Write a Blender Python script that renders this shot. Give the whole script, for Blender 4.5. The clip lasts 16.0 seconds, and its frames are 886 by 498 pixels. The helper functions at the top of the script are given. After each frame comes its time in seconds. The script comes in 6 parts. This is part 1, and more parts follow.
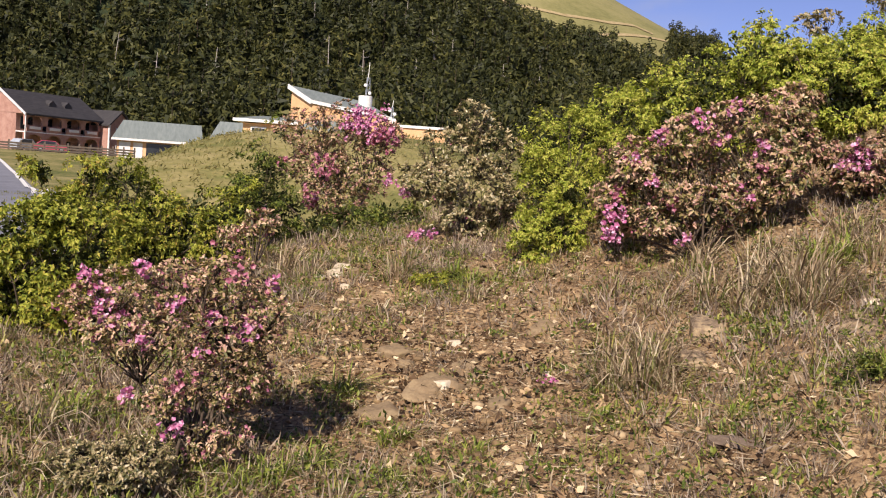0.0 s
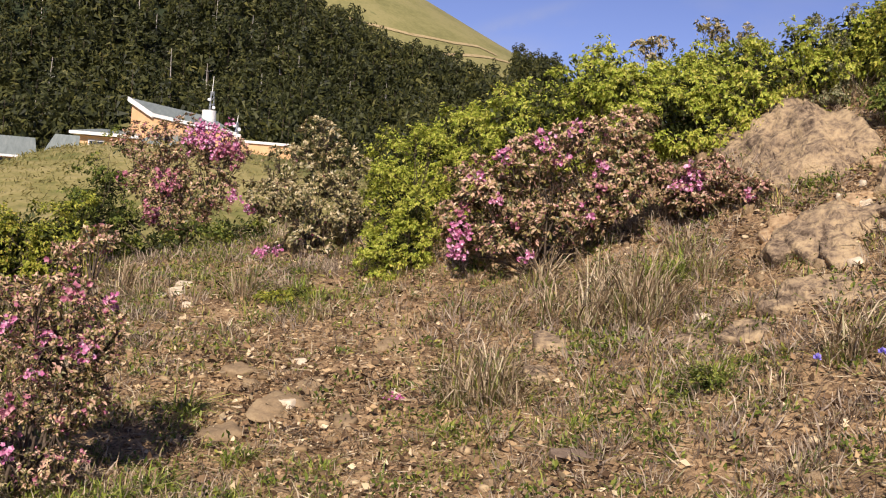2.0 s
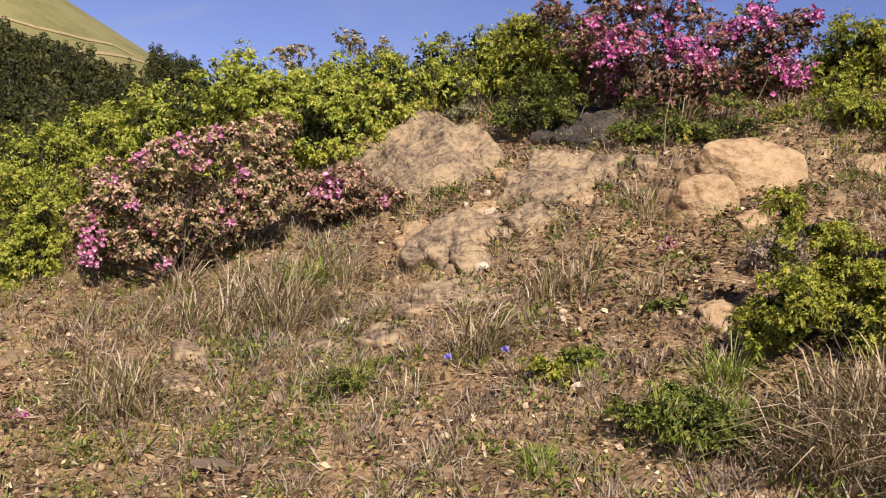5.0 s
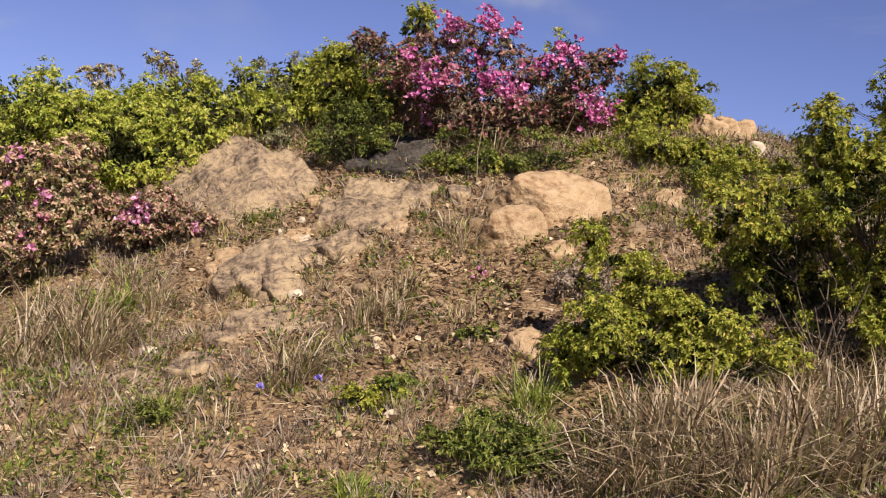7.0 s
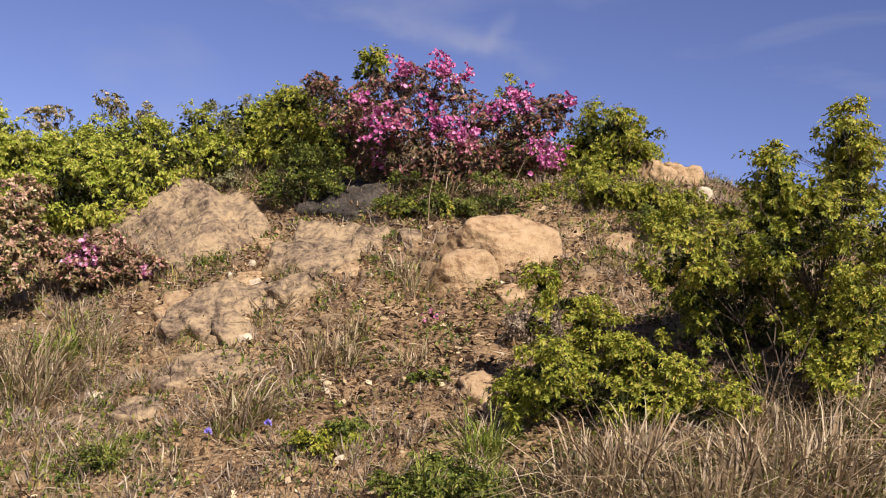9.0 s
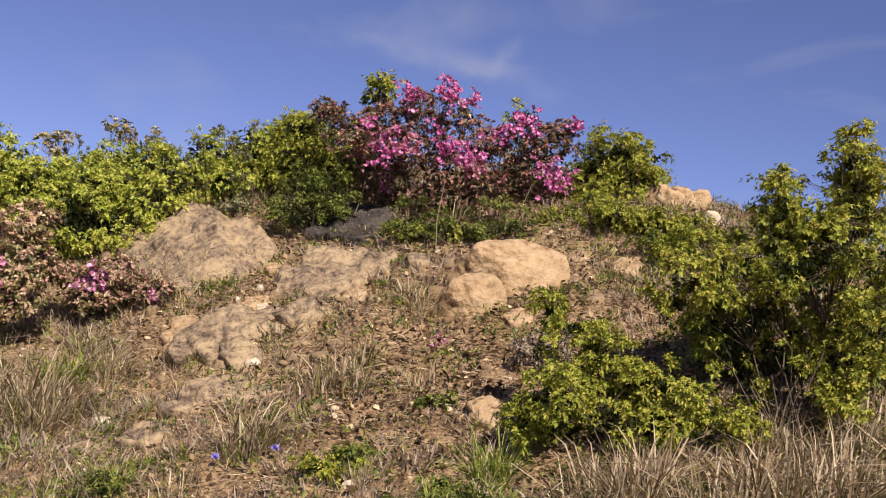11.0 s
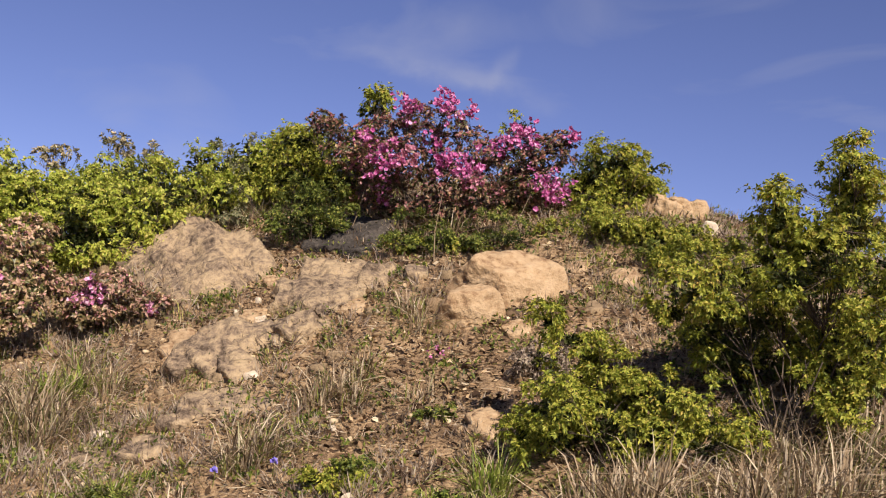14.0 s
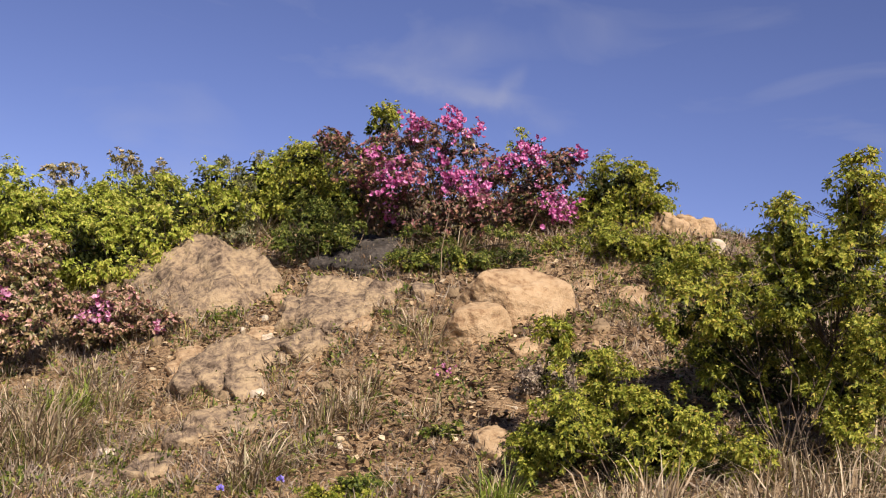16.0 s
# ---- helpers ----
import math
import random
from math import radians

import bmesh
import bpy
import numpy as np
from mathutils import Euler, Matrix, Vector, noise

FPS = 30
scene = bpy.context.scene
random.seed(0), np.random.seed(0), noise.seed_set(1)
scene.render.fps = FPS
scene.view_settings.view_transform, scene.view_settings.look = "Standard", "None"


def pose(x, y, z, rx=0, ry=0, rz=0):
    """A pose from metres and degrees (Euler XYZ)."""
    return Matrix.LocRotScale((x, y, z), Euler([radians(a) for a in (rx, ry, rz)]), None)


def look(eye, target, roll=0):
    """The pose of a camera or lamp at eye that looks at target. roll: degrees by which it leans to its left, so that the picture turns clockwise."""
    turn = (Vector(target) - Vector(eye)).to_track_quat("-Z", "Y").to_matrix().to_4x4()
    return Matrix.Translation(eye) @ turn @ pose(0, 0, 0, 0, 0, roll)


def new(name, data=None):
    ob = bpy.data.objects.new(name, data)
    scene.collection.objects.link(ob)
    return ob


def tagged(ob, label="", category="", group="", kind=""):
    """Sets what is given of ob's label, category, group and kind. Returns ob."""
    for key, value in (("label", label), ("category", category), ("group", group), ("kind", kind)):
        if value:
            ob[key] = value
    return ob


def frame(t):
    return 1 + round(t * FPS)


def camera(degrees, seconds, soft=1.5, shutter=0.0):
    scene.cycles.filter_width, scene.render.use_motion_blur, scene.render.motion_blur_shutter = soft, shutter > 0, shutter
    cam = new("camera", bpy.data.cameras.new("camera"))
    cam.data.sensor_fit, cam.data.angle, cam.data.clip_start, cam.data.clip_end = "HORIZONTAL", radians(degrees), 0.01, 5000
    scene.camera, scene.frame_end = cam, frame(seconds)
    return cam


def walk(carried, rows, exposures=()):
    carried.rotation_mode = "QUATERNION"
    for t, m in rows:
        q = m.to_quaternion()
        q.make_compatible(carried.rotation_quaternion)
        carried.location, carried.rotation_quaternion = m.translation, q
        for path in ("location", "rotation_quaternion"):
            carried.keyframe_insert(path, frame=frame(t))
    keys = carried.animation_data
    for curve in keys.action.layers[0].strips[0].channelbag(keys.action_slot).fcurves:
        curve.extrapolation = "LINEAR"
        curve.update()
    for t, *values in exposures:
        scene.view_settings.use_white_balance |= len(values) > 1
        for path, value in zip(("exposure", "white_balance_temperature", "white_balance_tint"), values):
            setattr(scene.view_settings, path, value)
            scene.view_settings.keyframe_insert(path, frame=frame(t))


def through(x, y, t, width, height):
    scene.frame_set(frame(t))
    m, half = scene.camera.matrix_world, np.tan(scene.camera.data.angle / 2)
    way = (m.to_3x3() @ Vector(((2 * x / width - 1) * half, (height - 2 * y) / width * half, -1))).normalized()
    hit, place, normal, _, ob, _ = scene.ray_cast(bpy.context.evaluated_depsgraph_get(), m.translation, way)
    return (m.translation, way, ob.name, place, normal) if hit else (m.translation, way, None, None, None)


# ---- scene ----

# ---- camera: it stands on the bank and turns to the right, then up ----
EYE = Vector((0.0, 0.0, 1.6))
cam = camera(44, 16.0, soft=1.1)
TURNS = (  # seconds, heading to the right of +y, tilt up, lean
    (0.0, 0.00, -3.90, 4.00),
    (0.5, 1.90, -3.54, 4.05),
    (1.0, 4.03, -3.17, 4.11),
    (1.5, 5.82, -2.81, 4.22),
    (2.0, 7.94, -2.41, 4.51),
    (2.5, 11.65, -2.11, 4.44),
    (3.0, 16.81, -1.66, 4.65),
    (3.5, 19.61, -1.30, 4.74),
    (3.7, 20.36, -1.25, 4.70),
    (6.0, 31.60, 0.51, 5.11),
    (6.5, 33.93, 1.15, 5.16),
    (7.0, 35.98, 1.74, 5.20),
    (7.5, 36.89, 2.40, 5.19),
    (8.0, 37.42, 2.95, 5.23),
    (8.5, 37.74, 3.65, 5.19),
    (9.0, 38.30, 4.24, 5.22),
    (11.3, 37.56, 5.55, 5.37),
    (11.5, 37.06, 5.20, 5.41),
    (12.0, 35.88, 4.77, 4.94),
    (12.5, 36.07, 4.81, 4.90),
    (13.0, 36.84, 5.16, 4.87),
    (13.5, 37.48, 5.57, 4.84),
    (14.0, 37.84, 6.09, 4.87),
    (14.5, 37.83, 7.05, 4.85),
    (15.0, 37.60, 7.54, 4.92),
    (15.5, 37.55, 7.22, 4.94),
    (16.0, 37.40, 6.98, 4.94),
)


def aim(heading, tilt, lean):
    a, e = radians(heading), radians(tilt)
    way = Vector((math.sin(a) * math.cos(e), math.cos(a) * math.cos(e), math.sin(e)))
    return look(EYE, EYE + way, lean)


walk(cam, [(t, aim(h, e, r)) for t, h, e, r in TURNS], exposures=[(0.0, 0.34, 6500, 17.5), (16.0, 0.34, 6500, 17.5)])

# ---- light: clear sky, sun behind the camera and a little to its left ----
SUN_HEIGHT, SUN_HEADING = 38.0, 198.0
world = bpy.data.worlds.new("sky")
scene.world = world
world.use_nodes = True
wn, wl = world.node_tree.nodes, world.node_tree.links
sky = wn.new("ShaderNodeTexSky")
sky.sky_type, sky.sun_disc = "NISHITA", False
sky.sun_elevation, sky.sun_rotation = radians(SUN_HEIGHT), radians(SUN_HEADING)
sky.altitude, sky.air_density, sky.dust_density, sky.ozone_density = 3000, 1.0, 0.4, 4.0
# thin wisps of high cloud
geo = wn.new("ShaderNodeTexCoord")
stretch = wn.new("ShaderNodeMapping")
stretch.inputs["Scale"].default_value = (1.6, 1.6, 5.0)
wl.new(geo.outputs["Generated"], stretch.inputs["Vector"])
wisp = wn.new("ShaderNodeTexNoise")
wisp.inputs["Scale"].default_value, wisp.inputs["Detail"].default_value, wisp.inputs["Distortion"].default_value = 2.2, 7, 1.1
wl.new(stretch.outputs["Vector"], wisp.inputs["Vector"])
wispr = wn.new("ShaderNodeValToRGB")
wispr.color_ramp.elements[0].position, wispr.color_ramp.elements[1].position = 0.52, 0.85
wispr.color_ramp.elements[1].color = (0.35, 0.35, 0.35, 1)
wl.new(wisp.outputs["Fac"], wispr.inputs["Fac"])
cloud = wn.new("ShaderNodeMix")
cloud.data_type = "RGBA"
wl.new(wispr.outputs["Color"], cloud.inputs["Factor"])
tone = wn.new("ShaderNodeMix")
tone.data_type, tone.blend_type = "RGBA", "MULTIPLY"
tone.inputs["Factor"].default_value = 1.0
tone.inputs["B"].default_value = (1.11, 0.91, 1.06, 1)
wl.new(sky.outputs["Color"], tone.inputs["A"])
wl.new(tone.outputs["Result"], cloud.inputs["A"])
cloud.inputs["B"].default_value = (5.0, 5.2, 5.8, 1)
# one brighter hooked wisp over the ridge, and a faint streak beside the far hill


def sky_streak(base, heading, height, length, breadth, slant, bend, white):
    """A ragged streak of cirrus round a direction of the sky; adds itself to the colour base."""
    a, e = radians(heading), radians(height)
    ways = ((math.cos(a), -math.sin(a), 0), (-math.sin(a) * math.sin(e), -math.cos(a) * math.sin(e), math.cos(e)))

    def calc(op, x, y, z=None):
        node = wn.new("ShaderNodeMath")
        node.operation = op
        for slot, value in zip(node.inputs, (x, y, z)):
            if value is None:
                continue
            if isinstance(value, (int, float)):
                slot.default_value = value
            else:
                wl.new(value, slot)
        return node.outputs[0]

    along, over = [], []
    for way, out in zip(ways, (along, over)):
        dot = wn.new("ShaderNodeVectorMath")
        dot.operation = "DOT_PRODUCT"
        dot.inputs[1].default_value = way
        wl.new(geo.outputs["Generated"], dot.inputs[0])
        out.append(dot.outputs["Value"])
    rag = wn.new("ShaderNodeTexNoise")
    rag.inputs["Scale"].default_value, rag.inputs["Detail"].default_value, rag.inputs["Roughness"].default_value = 26, 6, 0.6
    wl.new(geo.outputs["Generated"], rag.inputs["Vector"])
    u = calc("DIVIDE", along[0], length)
    v1 = calc("MULTIPLY_ADD", along[0], -slant, over[0])
    v2 = calc("MULTIPLY_ADD", calc("MULTIPLY", u, calc("MAXIMUM", u, 0.0)), -bend, v1)
    v3 = calc("MULTIPLY_ADD", calc("SUBTRACT", rag.outputs["Fac"], 0.5), breadth * 2.2, v2)
    q = calc("ADD", calc("POWER", calc("ABSOLUTE", calc("DIVIDE", v3, breadth), 0), 2), calc("POWER", calc("ABSOLUTE", u, 0), 4))
    fade = calc("MULTIPLY", calc("POWER", 2.718, calc("MULTIPLY", q, -1.0)), white)
    fade = calc("MULTIPLY", fade, calc("MULTIPLY_ADD", rag.outputs["Fac"], 1.6, -0.2))
    mix = wn.new("ShaderNodeMix")
    mix.data_type = "RGBA"
    mix.inputs["B"].default_value = (5.0, 5.2, 5.8, 1)
    wl.new(fade, mix.inputs["Factor"])
    wl.new(base, mix.inputs["A"])
    return mix.outputs["Result"]


high = sky_streak(cloud.outputs["Result"], 37.9, 15.3, 0.075, 0.010, -0.12, -0.01, 0.34)
high = sky_streak(high, 40.3, 15.8, 0.012, 0.010, 0.6, 0.0, 0.30)
high = sky_streak(high, 11.0, 9.7, 0.05, 0.006, 0.35, 0.0, 0.30)
wl.new(high, wn["Background"].inputs["Color"])
wn["Background"].inputs["Strength"].default_value = 0.078

lamp = bpy.data.lights.new("sun", "SUN")
lamp.energy, lamp.angle, lamp.color = 5.0, radians(0.53), (1.0, 0.93, 0.82)
sun = new("sun", lamp)
ah, ae = radians(SUN_HEADING), radians(SUN_HEIGHT)
sun.matrix_world = look((0, 0, 0), (-math.sin(ah) * math.cos(ae), -math.cos(ah) * math.cos(ae), -math.sin(ae)))


# ---- materials ----
def rgb(h):
    """A linear colour from a hex string of the displayed colour."""
    v = [int(h[i:i + 2], 16) / 255 for i in (0, 2, 4)]
    return (*[c / 12.92 if c < 0.04045 else ((c + 0.055) / 1.055) ** 2.4 for c in v], 1)


def ramp(nodes, stops):
    r = nodes.new("ShaderNodeValToRGB")
    e = r.color_ramp.elements
    while len(e) < len(stops):
        e.new(0.5)
    for el, (p, c) in zip(e, stops):
        el.position, el.color = p, c if len(c) == 4 else (*c, 1)
    return r


def surface(name, stops, scale=6.0, fine=60.0, mottle=0.35, rough=0.85, bump=0.3, depth=0.01, metal=0.0, bands=None, spec=0.3):
    """Stone, soil, paint: colours by broad noise, mottled by fine noise, with relief."""
    m = bpy.data.materials.new(name)
    m.use_nodes = True
    n, l = m.node_tree.nodes, m.node_tree.links
    b = n["Principled BSDF"]
    co = n.new("ShaderNodeTexCoord")
    src = co.outputs["Object"]
    if bands:
        mp = n.new("ShaderNodeMapping")
        mp.inputs["Scale"].default_value = bands
        l.new(src, mp.inputs["Vector"])
        src = mp.outputs["Vector"]
    a = n.new("ShaderNodeTexNoise")
    a.inputs["Scale"].default_value, a.inputs["Detail"].default_value, a.inputs["Roughness"].default_value = scale, 6, 0.62
    f = n.new("ShaderNodeTexNoise")
    f.inputs["Scale"].default_value, f.inputs["Detail"].default_value, f.inputs["Roughness"].default_value = fine, 4, 0.65
    l.new(src, a.inputs["Vector"])
    l.new(src, f.inputs["Vector"])
    mix = n.new("ShaderNodeMix")
    mix.inputs["Factor"].default_value = mottle
    l.new(a.outputs["Fac"], mix.inputs["A"])
    l.new(f.outputs["Fac"], mix.inputs["B"])
    r = ramp(n, stops)
    l.new(mix.outputs["Result"], r.inputs["Fac"])
    colour, height = r.outputs["Color"], mix.outputs["Result"]
    l.new(colour, b.inputs["Base Color"])
    bp = n.new("ShaderNodeBump")
    bp.inputs["Strength"].default_value, bp.inputs["Distance"].default_value = bump, depth
    l.new(height, bp.inputs["Height"])
    l.new(bp.outputs["Normal"], b.inputs["Normal"])
    b.inputs["Roughness"].default_value, b.inputs["Metallic"].default_value = rough, metal
    b.inputs["Specular IOR Level"].default_value = spec
    return m


def leafy(name, stops, rough=0.5, through=0.25, spec=0.35, patch=1.5, sway=0.35):
    """Leaves, petals, blades: a colour for each, drifting from patch to patch; light passes through a little."""
    m = bpy.data.materials.new(name)
    m.use_nodes = True
    n, l = m.node_tree.nodes, m.node_tree.links
    b = n["Principled BSDF"]
    g = n.new("ShaderNodeNewGeometry")
    co = n.new("ShaderNodeTexCoord")
    p = n.new("ShaderNodeTexNoise")
    p.inputs["Scale"].default_value, p.inputs["Detail"].default_value = patch, 3
    l.new(co.outputs["Object"], p.inputs["Vector"])
    mix = n.new("ShaderNodeMix")
    mix.inputs["Factor"].default_value = sway
    l.new(g.outputs["Random Per Island"], mix.inputs["A"])
    l.new(p.outputs["Fac"], mix.inputs["B"])
    r = ramp(n, [(0.14 + 0.72 * p_, c) for p_, c in stops])
    l.new(mix.outputs["Result"], r.inputs["Fac"])
    l.new(r.outputs["Color"], b.inputs["Base Color"])
    b.inputs["Roughness"].default_value = rough
    b.inputs["Specular IOR Level"].default_value = spec
    if through:
        t = n.new("ShaderNodeBsdfTranslucent")
        l.new(r.outputs["Color"], t.inputs["Color"])
        mx = n.new("ShaderNodeMixShader")
        mx.inputs["Fac"].default_value = through
        l.new(b.outputs["BSDF"], mx.inputs[1])
        l.new(t.outputs["BSDF"], mx.inputs[2])
        l.new(mx.outputs["Shader"], n["Material Output"].inputs["Surface"])
    return m


SOIL = surface("soil", [(0.3, rgb("42321f")), (0.41, rgb("705940")), (0.5, rgb("9a7e5c")), (0.6, rgb("bd9f76")), (0.72, rgb("7a6f48"))], 3.4, 40, 0.55, 0.95, 1.0, 0.05)
MEADOW = surface("meadow", [(0.3, rgb("46501f")), (0.42, rgb("646633")), (0.52, rgb("837a48")), (0.6, rgb("978a5a")), (0.7, rgb("56602c"))], 0.16, 1.6, 0.4, 0.95, 1.0, 0.4)
WOODFLOOR = surface("wood_floor", [(0.3, rgb("20281a")), (0.7, rgb("3a4426"))], 0.1, 1.0, 0.4, 0.95, 0.5, 0.5)
HILLGRASS = surface("hill_grass", [(0.3, rgb("66643a")), (0.45, rgb("7f7a4a")), (0.6, rgb("918858")), (0.72, rgb("5f6438"))], 0.03, 0.4, 0.4, 0.95, 0.5, 1.0)
ROCK_TAN = surface("tan_rock", [(0.3, rgb("5e4830")), (0.4, rgb("8e7050")), (0.48, rgb("af926c")), (0.6, rgb("bea27c")), (0.7, rgb("a68b6a")), (0.8, rgb("7a6652"))], 4.6, 20, 0.5, 0.9, 1.0, 0.045)
ROCK_GREY = surface("weathered_rock", [(0.31, rgb("2e2620")), (0.4, rgb("5c4c3b")), (0.46, rgb("83705a")), (0.53, rgb("a48d6c")), (0.6, rgb("b59d78")), (0.7, rgb("8c7a6a"))], 4.2, 20, 0.5, 0.92, 1.0, 0.06)
# Dark grey rock with pale patches, darkened further for shade under the rhododendron.
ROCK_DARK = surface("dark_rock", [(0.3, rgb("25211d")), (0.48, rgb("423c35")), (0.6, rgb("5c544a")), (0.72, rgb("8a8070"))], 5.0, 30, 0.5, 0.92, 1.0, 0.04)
SLATE = surface("slate_chip", [(0.3, rgb("675640")), (0.5, rgb("8e785a")), (0.7, rgb("a9936e"))], 5, 50, 0.4, 0.9, 0.6, 0.01)
QUARTZ = surface("pale_stone", [(0.3, rgb("a8937a")), (0.5, rgb("cbb99c")), (0.7, rgb("e4d6be"))], 9, 60, 0.3, 0.8, 0.5, 0.01)
BARK = surface("bark", [(0.3, rgb("30281f")), (0.5, rgb("54473a")), (0.7, rgb("7a6c5a"))], 12, 80, 0.5, 0.9, 0.6, 0.006)
DEADWOOD = surface("dead_wood", [(0.3, rgb("8c8378")), (0.7, rgb("b9b0a4"))], 1, 8, 0.5, 0.9, 0.4, 0.02)
LOGWOOD = surface("grey_wood", [(0.3, rgb("4f4238")), (0.5, rgb("736253")), (0.7, rgb("93816c"))], 8, 60, 0.5, 0.9, 0.8, 0.01, bands=(1, 9, 9))

JUNI = leafy("bright_green_leaf", [(0.0, rgb("4e5a1a")), (0.3, rgb("7a842c")), (0.55, rgb("9fa23c")), (0.8, rgb("bcb64e")), (0.97, rgb("bc9c50"))], 0.5, 0.25, 0.22, 1.6, 0.4)
# Plain green for herbs and dark shrubs; on a few shrubs it paints shade.
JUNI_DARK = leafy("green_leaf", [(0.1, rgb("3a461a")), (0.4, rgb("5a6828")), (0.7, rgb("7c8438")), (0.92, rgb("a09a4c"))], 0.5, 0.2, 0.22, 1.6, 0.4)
RHODO = leafy("olive_leaf", [(0.0, rgb("3c3e1e")), (0.3, rgb("66633a")), (0.55, rgb("8a8054")), (0.78, rgb("a89870")), (0.95, rgb("c2ae86"))], 0.4, 0.14, 0.45, 2.2, 0.35)
RHODO_PINK = leafy("reddish_leaf", [(0.0, rgb("3a3d1e")), (0.24, rgb("666436")), (0.46, rgb("90844f")), (0.64, rgb("b0966a")), (0.82, rgb("c69c88")), (0.97, rgb("dcbc94"))], 0.4, 0.16, 0.4, 2.2, 0.35)
PETAL = leafy("pink_petal", [(0.05, rgb("b4528c")), (0.4, rgb("d070a6")), (0.7, rgb("e292be")), (0.95, rgb("f4c4de"))], 0.55, 0.3, 0.2, 5, 0.3)
PETAL_PALE = leafy("pale_pink_petal", [(0.05, rgb("bc6690")), (0.4, rgb("d588ac")), (0.7, rgb("e6aac4")), (0.95, rgb("f4d2e0"))], 0.55, 0.3, 0.2, 5, 0.3)
PETAL_FADED = leafy("faded_petal", [(0.1, rgb("a05a70")), (0.5, rgb("c27c8c")), (0.9, rgb("d8a0a6"))], 0.6, 0.3, 0.2, 5, 0.35)
VIOLET = leafy("violet_petal", [(0.1, rgb("7468c0")), (0.9, rgb("a89ae6"))], 0.6, 0.3, 0.2, 5, 0.3)
STRAW = leafy("dry_blade", [(0.06, rgb("6c5a42")), (0.3, rgb("9a8464")), (0.6, rgb("b8a282")), (0.85, rgb("d8c6a4")), (0.97, rgb("84814f"))], 0.55, 0.22, 0.3, 1.2, 0.3)
GREENBLADE = leafy("green_blade", [(0.1, rgb("4d5b20")), (0.4, rgb("6e7c2f")), (0.7, rgb("939742")), (0.92, rgb("b7ae60"))], 0.5, 0.25, 0.35, 1.5, 0.4)
HEATH = leafy("grey_heath", [(0.05, rgb("584a3c")), (0.35, rgb("857361")), (0.65, rgb("a99783")), (0.9, rgb("c0b096")), (0.98, rgb("7c7846"))], 0.8, 0.18, 0.2, 2, 0.35)
LITTER = leafy("litter", [(0.05, rgb("4e3c29")), (0.3, rgb("7b6147")), (0.6, rgb("a18460")), (0.86, rgb("bc9f76")), (0.99, rgb("d8c29c"))], 0.85, 0.0, 0.2, 2, 0.2)
FOREST = leafy("forest_leaf", [(0.1, rgb("1c1f0e")), (0.45, rgb("323619")), (0.75, rgb("525226")), (0.95, rgb("776f3a"))], 0.6, 0.12, 0.25, 0.06, 0.6)
GRAVEL = leafy("gravel_stone", [(0.1, rgb("6a563e")), (0.45, rgb("88704f")), (0.8, rgb("a48a66")), (0.99, rgb("c8b28c"))], 0.9, 0.0, 0.25, 2, 0.2)
MEADOWBLADE = leafy("meadow_blade", [(0.1, rgb("606830")), (0.4, rgb("7f7c44")), (0.7, rgb("9a8f5a")), (0.95, rgb("b4a672"))], 0.6, 0.35, 0.2, 0.15, 0.7)
JUNI_LIME = leafy("lime_leaf", [(0.0, rgb("65751f")), (0.3, rgb("96a439")), (0.55, rgb("b6b94b")), (0.8, rgb("cfcb63")), (0.97, rgb("cab264"))], 0.5, 0.28, 0.22, 1.6, 0.4)
LIMEBLADE = leafy("fresh_blade", [(0.1, rgb("5e6e28")), (0.4, rgb("86943a")), (0.7, rgb("a8ae50")), (0.92, rgb("c8c478"))], 0.5, 0.3, 0.3, 1.5, 0.4)
PLUME = leafy("grey_green_spray", [(0.05, rgb("585c3c")), (0.4, rgb("7c7e58")), (0.7, rgb("9a9872")), (0.95, rgb("b4ac86"))], 0.6, 0.25, 0.2, 2.0, 0.3)
RHODO_DEEP = leafy("deep_olive_leaf", [(0.0, rgb("2e2f18")), (0.3, rgb("4c4a28")), (0.52, rgb("6c5a3a")), (0.7, rgb("8a5f4c")), (0.86, rgb("a26c68")), (0.97, rgb("b8986a"))], 0.4, 0.14, 0.45, 2.2, 0.35)
TIP_TAN = leafy("pale_tip", [(0.0, rgb("9c8a60")), (0.4, rgb("c0aa7c")), (0.8, rgb("dcc89c")), (0.97, rgb("f0e2ba"))], 0.5, 0.18, 0.3, 2.2, 0.3)
TIP_PINK = leafy("pinkish_tip", [(0.0, rgb("a07a62")), (0.3, rgb("c69888")), (0.55, rgb("d8aa9e")), (0.78, rgb("e2c698")), (0.97, rgb("f4e8be"))], 0.5, 0.22, 0.3, 2.2, 0.3)
TIP_RED = leafy("red_tip", [(0.0, rgb("7c4c46")), (0.4, rgb("9e605e")), (0.7, rgb("b67a72")), (0.95, rgb("cfa884"))], 0.5, 0.2, 0.3, 2.2, 0.3)
# Inner leaves: shade between the heads of foliage is put into this dark colour.
OLDLEAF_SHADE = leafy("old_shaded_leaf", [(0.0, rgb("232a10")), (0.4, rgb("363e1a")), (0.8, rgb("444820")), (0.97, rgb("56482a"))], 0.6, 0.1, 0.2, 2.0, 0.4)
RHODO_RED = leafy("red_brown_leaf", [(0.0, rgb("38361c")), (0.26, rgb("605832")), (0.48, rgb("84704a")), (0.66, rgb("9e7e60")), (0.84, rgb("b08276")), (0.97, rgb("caaa80"))], 0.4, 0.16, 0.45, 2.2, 0.35)
